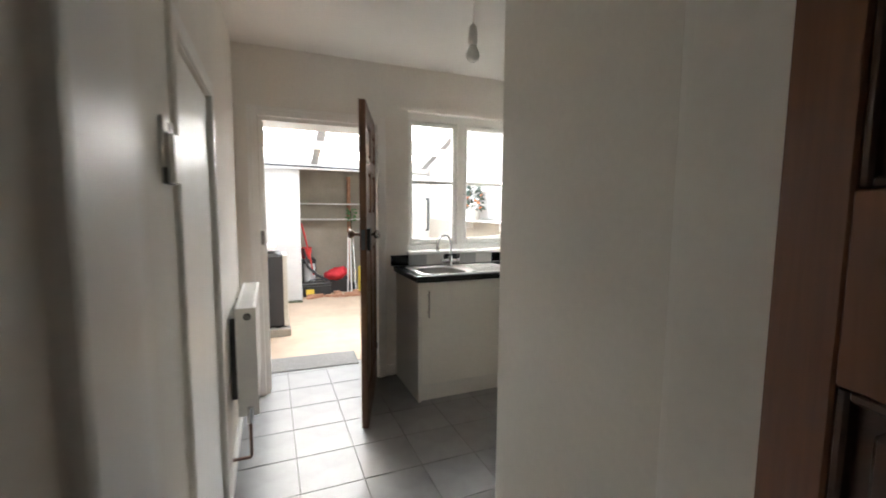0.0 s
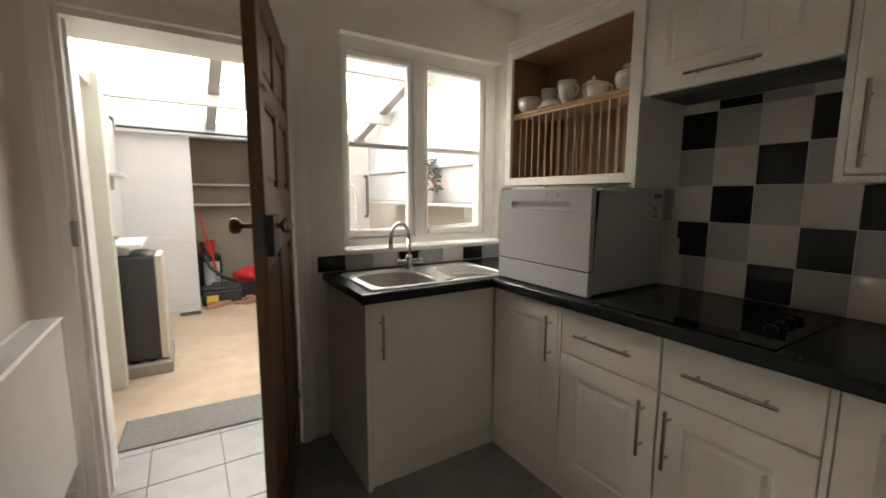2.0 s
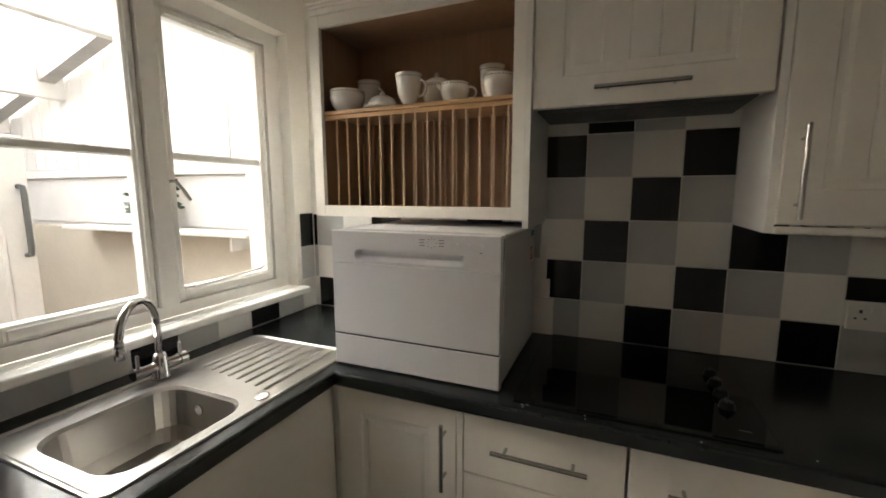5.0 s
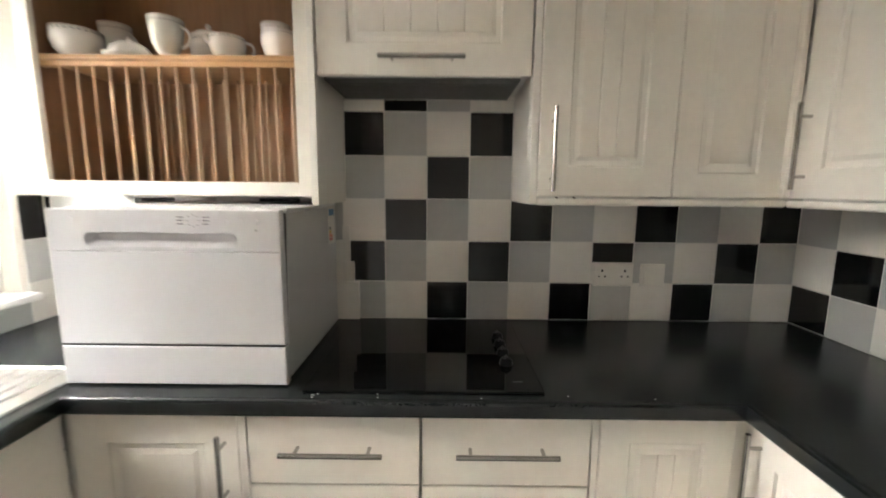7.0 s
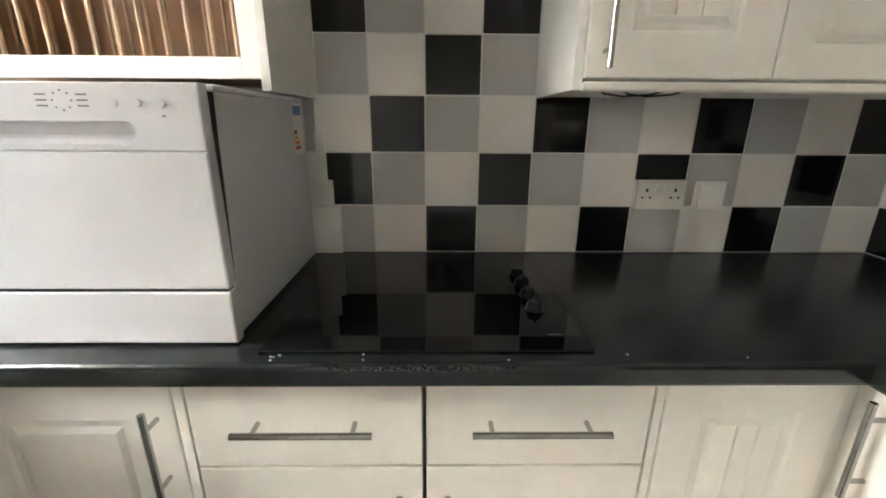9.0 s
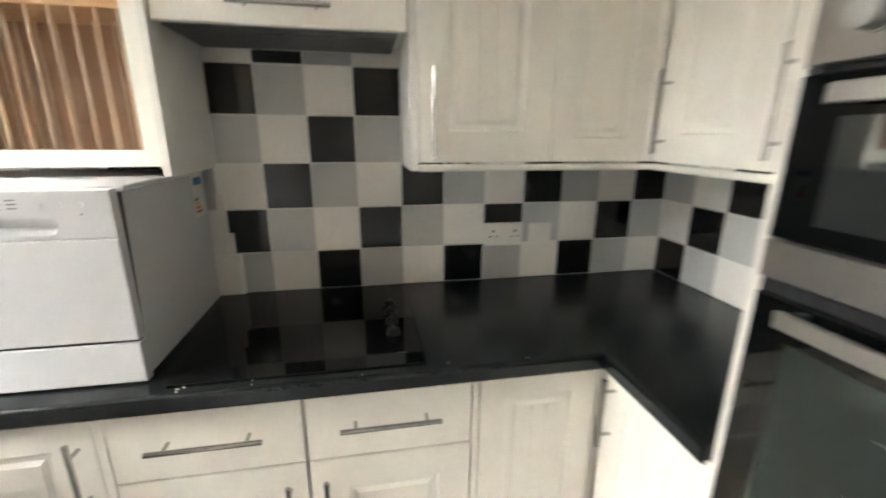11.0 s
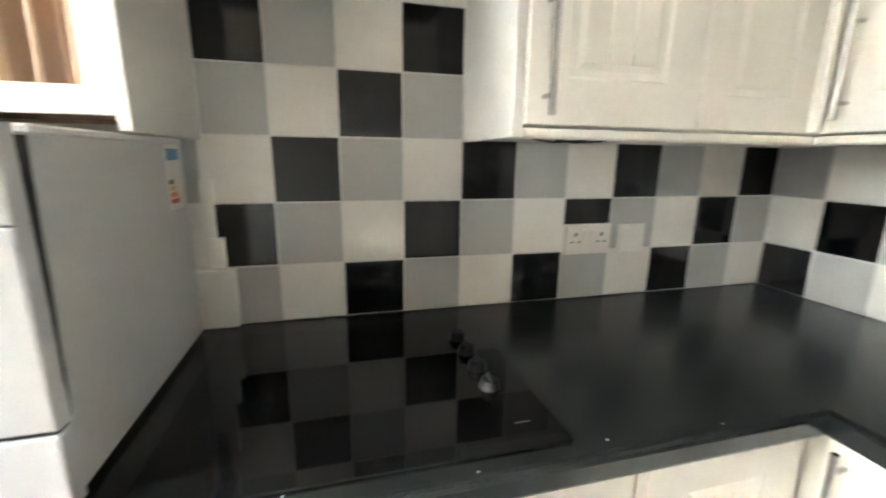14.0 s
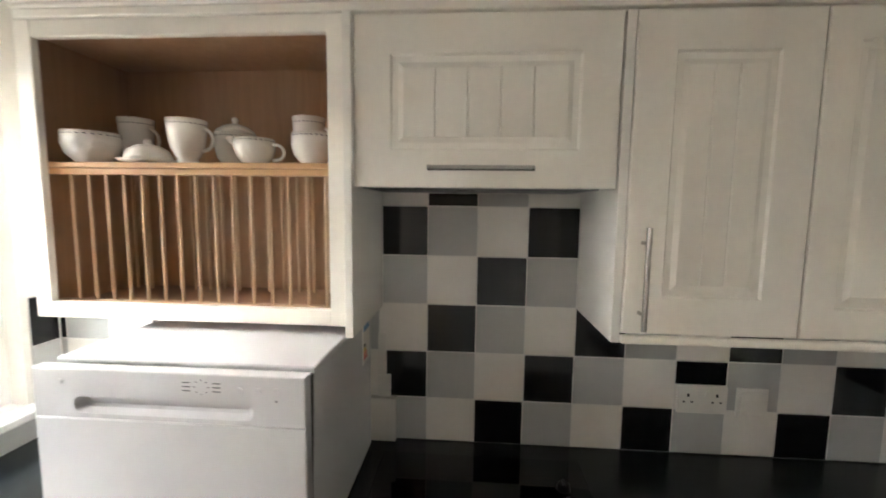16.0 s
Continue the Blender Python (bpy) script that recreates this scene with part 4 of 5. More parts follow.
TXF = XE - 0.0075      # face of the wall tiles
slots = []
for cx in (-0.042, 0.042):
    slots += [("socket_hole", DARKPL, (cx - 0.0035, cx + 0.0035, 0.010, 0.020, 0.0088, 0.0094)), ("socket_hole", DARKPL, (cx - 0.015, cx - 0.008, -0.009, -0.004, 0.0088, 0.0094)), ("socket_hole", DARKPL, (cx + 0.008, cx + 0.015, -0.009, -0.004, 0.0088, 0.0094))]
for cx in (-0.013, 0.013):
    slots.append(("rocker", PLASTIC, (cx - 0.006, cx + 0.006, 0.012, 0.030, 0.0085, 0.0125)))
plate("double_socket", "white double power socket on the tiled wall", "-x", (TXF, 1.077, 1.079), 0.146, 0.086, slots)
plate("fused_switch", "white cooker connection plate on the tiled wall", "-x", (TXF, 0.932, 1.077), 0.090, 0.086, [("cover", PLASTIC, (-0.036, 0.036, -0.034, 0.034, 0.0085, 0.016))])
plate("light_switch", "white light switch with heating control by the hall door", "+x", (XW, 1.095, 1.50), 0.105, 0.11, [("control_rim", MIDGREY, (-0.040, 0.042, -0.090, 0.022, 0.0, 0.0115)), ("control_box", PLASTIC, (-0.037, 0.039, -0.087, 0.019, 0.0116, 0.024)), ("rocker", PLASTIC, (-0.012, 0.012, 0.028, 0.046, 0.0085, 0.0135))])
# boxing and cable beside the dishwasher
plate("cable_box", "white plastic cable boxing behind the dishwasher", "-x", (TXF, 2.054, 1.082), 0.042, 0.075, [("trunking", PLASTIC, (-0.058, 0.038, -0.178, -0.0372, 0, 0.022)), ("trunking", PLASTIC, (-0.020, 0.006, 0.0372, 0.17, 0, 0.0088))])
bm = B()
for k in range(2):
    tube(bm, [(2.03, 1.20 - 0.05 * k, 1.355), (2.06, 1.22 - 0.05 * k, 1.347), (2.10, 1.27 - 0.06 * k, 1.345), (2.12, 1.31 - 0.06 * k, 1.352), (2.12, 1.33 - 0.06 * k, 1.3665)], 0.0025, 6)
solid("lamp_cable", bm, DARKPL, "thin dark cable looped under the wall cabinet", "cable")
# radiator
rad = thing("radiator", (-0.10, 2.58, 0.16), "white panel radiator on the wall beside the back door", "radiator")
RXF, RXB, Ra, Rb, Rz0, Rz1 = -0.065, -0.155, 2.22, 2.985, 0.30, 0.862
def ribbed(profile, a, b, axis):
    """One sheet of even ribs: a closed outline drawn out from a to b along x or z."""
    bm = B()
    ends = []
    for e in (a, b):
        ends.append([bm.verts.new((e, p, q) if axis == "x" else (q, p, e)) for p, q in profile])
    n = len(profile)
    for k in range(n):
        bm.faces.new((ends[0][k], ends[0][(k + 1) % n], ends[1][(k + 1) % n], ends[1][k]))
    bm.faces.new(ends[0])
    bm.faces.new(ends[1][::-1])
    return bm


part("back_panel", box(B(), RXB, RXB + 0.014, Ra + 0.006, Rb - 0.006, Rz0, Rz1 - 0.012, 0.004), GLOSS, rad)
outline = [(Ra + 0.006, RXF - 0.014)]
for k in range(42):
    y = Ra + 0.018 + k * 0.0175
    outline += [(y, RXF), (y + 0.008, RXF), (y + 0.0105, RXF - 0.006), (y + 0.0150, RXF - 0.006)]
outline += [(Rb - 0.008, RXF), (Rb - 0.006, RXF - 0.014)]
part("convector", box(B(), RXB + 0.0142, RXF - 0.0145, Ra + 0.0062, Rb - 0.0062, Rz0 + 0.02, Rz1 - 0.022), MIDGREY, rad, "dark convector between the panels")
part("front_panel", ribbed(outline, Rz0, Rz1 - 0.012, "z"), GLOSS, rad)
for y in (Ra, Rb - 0.005):
    part("side_cover", box(B(), RXB - 0.001, RXF + 0.006, y, y + 0.005, Rz0 + 0.0, Rz1, 0.0015), GLOSS, rad)
bm = B()
box(bm, RXB, RXB + 0.012, Ra + 0.0055, Rb - 0.0055, Rz1 - 0.005, Rz1)
box(bm, RXF - 0.007, RXF + 0.005, Ra + 0.0055, Rb - 0.0055, Rz1 - 0.005, Rz1)
for k in range(38):
    y = Ra + 0.010 + k * (Rb - Ra - 0.020) / 37
    box(bm, RXB + 0.0121, RXF - 0.0071, y - 0.0032, y + 0.0032, Rz1 - 0.0045, Rz1 - 0.0008)
part("top_grille", bm, GLOSS, rad, "slotted white top grille")
cap = part("vent_cap", cyl(B(), (-0.10, Ra, Rz1 - 0.045), (-0.10, Ra - 0.005, Rz1 - 0.045), 0.018, 24), MIDGREY, rad, "round end cap with bleed valve")
part("bleed_valve", cyl(B(), (-0.10, Ra - 0.0051, Rz1 - 0.045), (-0.10, Ra - 0.010, Rz1 - 0.045), 0.0115, 20, 0.010), STEELH, cap)
part("valve_pin", cyl(B(), (-0.10, Ra - 0.0101, Rz1 - 0.045), (-0.10, Ra - 0.013, Rz1 - 0.045), 0.004, 6), MIDGREY, cap)
bm = B()
tube(bm, [(-0.10, Ra - 0.002, Rz0 + 0.035), (-0.10, Ra - 0.03, Rz0 + 0.03), (-0.10, Ra - 0.035, Rz0), (-0.10, Ra - 0.036, Rz0 - 0.19), (-0.104, Ra - 0.036, Rz0 - 0.2), (-0.186, Ra - 0.036, Rz0 - 0.2)], 0.0075, 8)
part("pipe", bm, COPPER, rad, "bare copper supply pipe")
part("valve", cyl(B(), (-0.10, Ra - 0.034, Rz0 + 0.06), (-0.10, Ra - 0.034, Rz0 - 0.02), 0.015, 14), CHROME, rad)
for y in (Ra + 0.12, Rb - 0.12):
    part("bracket", box(B(), XW + 0.0005, RXB - 0.0005, y - 0.012, y + 0.012, Rz0 + 0.05, Rz1 - 0.08), MIDGREY, rad)

# panelled doors
def panelled_door(name, at, turn, w, h, wood_mat, label, dark, low=(1.10, 1.32), high=(1.60, 1.67), st=0.095):
    """A stiled door, hinge at its own x = 0, leaf along +x, with recessed panels on both faces."""
    d = thing(name, at, label, "door", turn=turn)
    tagged(d, kind="structure")
    t = 0.02
    rails = [r for r in ((0.006, 0.21), low, high, (h - 0.10, h)) if r]
    mid = w / 2
    for x0 in (0, w - st):
        part("stile", box(B(), x0, x0 + st, -t, t, 0.006, h, 0.003), wood_mat, d, local=True)
    for a, b in rails:
        part("rail", box(B(), st, w - st, -t + 0.0004, t - 0.0004, a, b, 0.002), wood_mat, d, local=True)
    for (a, b), (c, e) in zip(rails, rails[1:]):
        part("muntin", box(B(), mid - 0.045, mid + 0.045, -t + 0.0006, t - 0.0006, b, c, 0.002), wood_mat, d, local=True)
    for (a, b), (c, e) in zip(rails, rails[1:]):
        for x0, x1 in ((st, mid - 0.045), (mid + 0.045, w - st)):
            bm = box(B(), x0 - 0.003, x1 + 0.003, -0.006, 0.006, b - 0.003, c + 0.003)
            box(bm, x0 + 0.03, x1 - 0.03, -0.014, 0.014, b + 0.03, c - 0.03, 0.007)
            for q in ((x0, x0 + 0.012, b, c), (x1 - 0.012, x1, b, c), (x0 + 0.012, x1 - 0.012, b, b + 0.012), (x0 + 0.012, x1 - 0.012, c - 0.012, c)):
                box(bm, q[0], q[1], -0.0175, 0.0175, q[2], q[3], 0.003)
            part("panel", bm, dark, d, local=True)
    return d


HINGE = (D1 - 0.03, YN - 0.012, 0)
free = (0.525, 2.405)
ang = math.degrees(math.atan2(free[1] - HINGE[1], free[0] - HINGE[0]))
DW = math.hypot(free[1] - HINGE[1], free[0] - HINGE[0])
bd = panelled_door("door_back", HINGE, ang, DW, 1.985, BROWN, "open dark-stained panelled timber back door", BROWN)
KX, KZ = DW - 0.05, 1.205
for s in (-1, 1):
    bm = lathe(B(), [(0.022, 0.0), (0.022, 0.004), (0.009, 0.008), (0.008, 0.035), (0.02, 0.042), (0.027, 0.055), (0.024, 0.068), (0.012, 0.074)], (0, 0, 0), 20)
    bm.transform(Matrix.Translation((KX, s * 0.0205, KZ)) @ Matrix.Rotation(radians(-90 * s), 4, "X"))
    part("door_knob", bm, BROWN if s < 0 else STEELH, bd, "turned knob", local=True, smooth=True)
bm = box(B(), KX - 0.07, KX + 0.045, 0.0205, 0.042, KZ - 0.095, KZ + 0.035, 0.003)
lock = part("rim_lock", bm, DARKPL, bd, "dark rim lock box with bright lever", local=True)
part("lock_label", box(B(), KX + 0.01, KX + 0.034, 0.0421, 0.0428, KZ + 0.005, KZ + 0.025), STEELH, lock, local=True)
bm = box(B(), DW - 0.0005, DW + 0.0012, -0.012, 0.012, KZ - 0.09, KZ + 0.03)
part("lock_plate", bm, MIDGREY, bd, local=True)
bm = B()
for z in (0.25, 1.65):
    cyl(bm, (-0.004, 0.021, z), (-0.004, 0.021, z + 0.09), 0.006, 10)
part("hinge", bm, MIDGREY, bd, local=True)
bm = box(B(), DW - 0.085, DW - 0.02, 0.0205, 0.029, 1.62, 1.645, 0.003)
cyl(bm, (DW - 0.09, 0.031, 1.632), (DW + 0.012, 0.031, 1.632), 0.005, 10)
part("bolt", bm, STEELH, bd, "steel barrel bolt", local=True)
# added white strips on the leaf imitate the lit casing past the hinge gap
for z0, z1 in ((0.30, 0.98), (1.02, 1.46), (1.50, 1.93)):
    part("casing_strip", box(B(), 0.001, 0.012, 0.0205, 0.027, z0, z1), GLOSS, bd, "white strip standing in for the lit casing at the hinge gap", local=True)

solid("latch_keep", box(B(), D0 - 0.002, D0 + 0.018, YN - 0.0375, YN - 0.0325, 1.10, 1.20, 0.0015), STEELH, "small steel latch keep on the door frame", "latch keep")
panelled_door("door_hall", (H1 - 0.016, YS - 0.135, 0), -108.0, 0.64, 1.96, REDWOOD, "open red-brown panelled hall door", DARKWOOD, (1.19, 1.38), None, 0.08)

# pendant bulb
pend = thing("pendant_bulb", (0.878, 1.70, 2.02), "bare white lamp bulb hanging on a twisted flex", "lamp")
part("rose", lathe(B(), [(0.045, 2.437), (0.042, 2.447), (0.032, 2.459)], (0.878, 1.70, 0), 20), PLASTIC, pend)
part("flex", tube(B(), [(0.878, 1.70, 2.44), (0.879, 1.70, 2.3), (0.877, 1.70, 2.17)], 0.003, 6), PLASTIC, pend)
part("holder", lathe(B(), [(0.008, 2.175), (0.016, 2.165), (0.019, 2.14), (0.021, 2.10), (0.018, 2.085)], (0.878, 1.70, 0), 18), PLASTIC, pend, smooth=True)
part("bulb", lathe(B(), [(0.014, 2.085), (0.018, 2.075), (0.027, 2.055), (0.030, 2.042), (0.026, 2.026), (0.012, 2.015)], (0.878, 1.70, 0), 20), PORCELAIN, pend, smooth=True)

# ---------------------------------------------------------------- crockery
SZ = SHZ
def hollow(prof, at, seg=28):
    return lathe(B(), prof, at, seg, cap=True)


def band(parent, at, r, z):
    bm = B()
    k = 26
    for i in range(k):
        a, b = 2 * math.pi * i / k, 2 * math.pi * (i + 0.55) / k
        q = []
        for ang_, zz in ((a, z), (b, z), (b, z + 0.0026), (a, z + 0.0026)):
            q.append(bm.verts.new((at[0] + (r + 0.0006) * math.cos(ang_), at[1] + (r + 0.0006) * math.sin(ang_), at[2] + zz)))
        bm.faces.new(q)
    part("rim_band", bm, BAND, parent)


def ear(at, r, z0, z1, a, out=0.028):
    c, s = math.cos(a), math.sin(a)
    pts = []
    for k in range(9):
        f = math.pi * k / 8
        d = r + out * math.sin(f)
        pts.append((at[0] + c * d, at[1] + s * d, at[2] + z1 + (z0 - z1) * k / 8 + 0.006 * math.sin(f * 2)))
    return tube(B(), pts, 0.0042, 8)


HA = radians(-90)
def mug(y, x, tall=1.0, r=0.038, label="white porcelain footed mug with patterned rim"):
    at = (x, y, SZ)
    o = thing("mug", at, label, "mug", "tea set on the rack")
    h = 0.088 * tall
    part("body", hollow([(r * 0.60, 0), (r * 0.58, 0.005), (r * 0.50, 0.012), (r * 0.62, 0.020), (r * 0.86, h * 0.38), (r * 0.97, h * 0.7), (r * 1.04, h), (r * 0.99, h), (r * 0.92, h * 0.7), (r * 0.55, 0.024)], at), PORCELAIN, o, smooth=True)
    part("handle", ear(at, r * 0.88, h * 0.30, h * 0.82, HA), PORCELAIN, o, smooth=True)
    band(o, at, r * 1.01, h * 0.88)
    return o


FXS = UX + 0.085
def bowl_thing(name, y, x, r, h, label, cat):
    at = (x, y, SZ)
    o = thing(name, at, label, cat, "tea set on the rack")
    part("body", hollow([(r * 0.55, 0), (r * 0.57, 0.004), (r * 0.88, h * 0.3), (r, h * 0.62), (r * 0.98, h), (r * 0.94, h), (r * 0.94, h * 0.6), (r * 0.5, 0.01)], at), PORCELAIN, o, smooth=True)
    band(o, at, r * 0.985, h * 0.88)
    return o


def lidded(name, y, x, r, h, label, cat):
    at = (x, y, SZ)
    o = bowl_thing(name, y, x, r, h, label, cat)
    lid = part("lid", lathe(B(), [(r * 0.96, h + 0.0005), (r * 0.9, h + 0.008), (r * 0.6, h + 0.02), (r * 0.2, h + 0.027), (0.007, h + 0.03), (0.010, h + 0.038), (0.006, h + 0.045)], at, 26), PORCELAIN, o, smooth=True)
    return o


bowl_thing("sugar_bowl", 2.785, FXS, 0.066, 0.080, "white porcelain sugar bowl with patterned rim", "bowl")
mug(2.765, FXS + 0.125, 1.6, 0.045)
o = thing("butter_dish", (FXS, 2.630, SZ), "white porcelain butter dish with domed lid", "butter dish", "tea set on the rack")
part("dish", lathe(B(), [(0.045, 0), (0.066, 0.006), (0.072, 0.011), (0.066, 0.011), (0.05, 0.008)], (FXS, 2.630, SZ), 28), PORCELAIN, o, smooth=True)
part("lid", lathe(B(), [(0.055, 0.0115), (0.055, 0.02), (0.047, 0.036), (0.03, 0.047), (0.009, 0.052), (0.011, 0.058), (0.006, 0.064)], (FXS, 2.630, SZ), 28), PORCELAIN, o, smooth=True)
mug(2.515, FXS - 0.01, 1.25, 0.046)
lidded("sugar_pot", 2.46, FXS + 0.115, 0.056, 0.098, "white porcelain lidded sugar pot", "pot")
o = bowl_thing("milk_jug", 2.345, FXS + 0.005, 0.050, 0.066, "white porcelain milk jug with handle and dark rim", "jug")
part("handle", ear((FXS + 0.005, 2.345, SZ), 0.047, 0.012, 0.052, HA, 0.03), PORCELAIN, o, smooth=True)
bm = B()
tube(bm, [(FXS + 0.005, 2.385, SZ + 0.05), (FXS + 0.005, 2.402, SZ + 0.062), (FXS + 0.005, 2.412, SZ + 0.07)], 0.010, 10)
part("spout", bm, PORCELAIN, o, smooth=True)
mug(2.245, FXS + 0.115, 1.6, 0.044)
bowl_thing("tea_cup", 2.190, FXS, 0.052, 0.078, "white porcelain tea cup with dark patterned rim", "cup")
bm = lathe(B(), [(0.03, 0), (0.06, 0.004), (0.112, 0.013), (0.112, 0.016), (0.058, 0.008)], (0, 0, 0), 32)
bm.transform(Matrix.Translation((2.06, 2.128, 1.503)) @ Matrix.Rotation(radians(80), 4, "X"))
solid("plate", bm, PORCELAIN, "white plate standing upright in the rack", "plate", smooth=True)

# ---------------------------------------------------------------- lean-to
LW, LE, LB = -0.20, 2.36, 6.30       # west, east and back walls
EAVE, RIDGE = 2.02, 2.78
def roof_z(y):
    return EAVE + (LB - y) * (RIDGE - EAVE) / (LB - YO)


bm = B()
box(bm, LW, 0.42, LB, LB + 0.2, 0, EAVE)
box(bm, 1.62, LE, LB, LB + 0.2, 0, EAVE)
box(bm, 0.42, 1.62, LB, LB + 0.2, 1.93, EAVE)
wall_back = solid("wall_lean_to_back", bm, WBRICK, "whitewashed brick wall with an open store alcove", "wall", kind="structure")
for r in range(11):
    z = 0.02 + r * 0.076
    for k in range(4):
        x0 = LW + 0.01 + k * 0.226 - (0.11 if r % 2 else 0)
        a, b = max(LW + 0.012, x0), min(0.412, x0 + 0.220)
        if b - a > 0.03:
            ob = part("brick", box(B(), a, b, LB - 0.0012 - 0.0018 * random.random(), LB + 0.01, z, min(z + 0.070, EAVE), 0.003), WBRICK, wall_back)
bm = B()
box(bm, 0.32, 0.42, LB + 0.2, 7.35, 0, 2.0)
box(bm, 1.62, 1.72, LB + 0.2, 7.35, 0, 2.0)
box(bm, 0.32, 1.72, 7.35, 7.45, 0, 2.0)
box(bm, 0.32, 1.72, LB + 0.2, 7.45, 2.0, 2.1)
solid("wall_alcove", bm, ALCOVE, "bare plastered store alcove", "wall", kind="structure")
for z in (1.16, 1.42):
    s = thing("alcove_shelf", (0.85, 7.2, z), "pale timber shelf across the store alcove", "shelf", "alcove shelves")
    part("board", box(B(), 0.422, 1.50, 7.10, 7.345, z, z + 0.022, 0.003), WTIMBER, s)
bm = B()
for k in range(60):
    x, y = 0.5 + random.random() * 1.0, 6.36 + random.random() * 0.25
    s = 0.015 + random.random() * 0.03
    box(bm, x - s, x + s, y - s * 0.7, y + s * 0.7, 0.0, s * (0.6 + random.random()), 0.004)
solid("brick_rubble", bm, RUBBLE, "broken brick rubble along the alcove sill", "rubble", kind="stuff")

# west wall of the lean-to, with its frame
bm = B()
box(bm, LW - 0.12, LW, YO, LB + 0.2, 0, EAVE + 0.02)
for k in range(8):
    y0 = YO + k * (LB - YO) / 8
    y1 = YO + (k + 1) * (LB - YO) / 8
    box(bm, LW - 0.12, LW, y0, y1, EAVE + 0.02, roof_z(y1) - 0.03)
wall_lw = solid("wall_lean_to_west", bm, WBRICK, "whitewashed side wall of the lean-to", "wall", kind="structure")
fr = thing("door_frame_lean_to", (LW, 4.1, 0), "cream painted timber door frame in the lean-to wall", "door frame")
tagged(fr, kind="structure")
bm = B()
box(bm, LW + 0.001, LW + 0.06, 3.50, 3.57, 0, 2.05, 0.004)
box(bm, LW + 0.001, LW + 0.13, 4.42, 4.52, 0, 2.05, 0.004)
box(bm, LW + 0.001, LW + 0.09, 3.57, 4.42, 1.96, 2.05, 0.004)
part("post", bm, SAGE, fr)
bm = box(B(), LW + 0.001, LW + 0.035, 3.58, 4.41, 0.01, 1.955, 0.003)
part("leaf", bm, WTIMBER, fr)
bm = cyl(B(), (LW + 0.131, 4.44, 1.02), (LW + 0.155, 4.44, 1.02), 0.012)
part("latch", bm, STEELH, fr)
bm = box(B(), LW + 0.001, LW + 0.012, 3.47, 5.2, 2.07, 2.32)
solid("blue_board", bm, SKYBLUE, "pale blue painted board above the frame", "board")
for z, y0, y1, d in ((1.42, 4.55, 4.95, 0.2), (0.93, 4.6, 5.2, 0.26)):
    s = thing("wall_shelf", (LW, (y0 + y1) / 2, z), "small white shelf on the lean-to wall", "shelf", "lean-to shelves")
    part("board", box(B(), LW + 0.001, LW + d, y0, y1, z, z + 0.025, 0.003), WTIMBER, s)
    part("bracket", box(B(), LW + 0.001, LW + d * 0.7, y0 + 0.08, y0 + 0.1, z - 0.09, z - 0.0005), WTIMBER, s)
heat = thing("storage_cabinet", (0.0, 4.95, 0.0), "dark charcoal upright cabinet with pale front frame", "cabinet")
part("body", box(B(), -0.165, 0.125, 4.62, 4.97, 0.10, 0.87, 0.006), CHAR, heat)
part("side_panel", box(B(), -0.16, 0.125, 4.606, 4.6195, 0.115, 0.855, 0.004), CHAR, heat)
part("front_frame", box(B(), 0.126, 0.17, 4.61, 4.98, 0.10, 0.865, 0.004), CREAM, heat)
part("lip", box(B(), -0.02, 0.08, 4.63, 4.96, 0.8705, 0.882, 0.002), CHAR, heat)
for k in range(3):
    part("foot", box(B(), -0.16 + k * 0.1, -0.11 + k * 0.1, 4.63, 4.66, 0.0842, 0.0998), DARKPL, heat)
sl = solid("hearth_slab", box(B(), LW + 0.01, 0.19, 4.56, 5.1, 0.0, 0.084, 0.006), HEARTH, "low concrete slab under the dark cabinet", "slab")

# east wall: boards above, cream render below
bm = B()
box(bm, LE, LE + 0.15, YO, LB + 0.2, 0, 1.21)
solid("wall_lean_to_east", bm, CREAM, "cream rendered lower wall of the lean-to", "wall", kind="structure")
wb = solid("wall_boards", box(B(), LE + 0.03, LE + 0.15, YO, LB + 0.2, 1.21, 2.9), WTIMBER, "white painted boarded upper wall of the lean-to", "wall", kind="structure")
for k in range(22):
    y0 = YO + 0.004 + k * 0.136
    part("board", box(B(), LE + 0.012, LE + 0.03, y0, y0 + 0.131, 1.62, min(2.9, roof_z(y0 + 0.13) - 0.02), 0.003), WTIMBER, wb)
part("rail", box(B(), LE - 0.01, LE + 0.03, YO + 0.003, LB, 1.56, 1.615, 0.004), WTIMBER, wb)
part("lower_board", box(B(), LE + 0.015, LE + 0.0295, YO + 0.003, LB, 1.24, 1.555, 0.003), WTIMBER, wb)
sh = thing("long_shelf", (LE - 0.08, 4.2, 1.21), "long white painted shelf along the boarded wall", "shelf")
part("board", box(B(), LE - 0.16, LE + 0.0, 3.60, 5.3, 1.211, 1.235, 0.004), WTIMBER, sh)
for y in (3.75, 4.6):
    part("bracket", box(B(), LE - 0.12, LE - 0.0005, y, y + 0.02, 1.13, 1.2105), WTIMBER, sh)
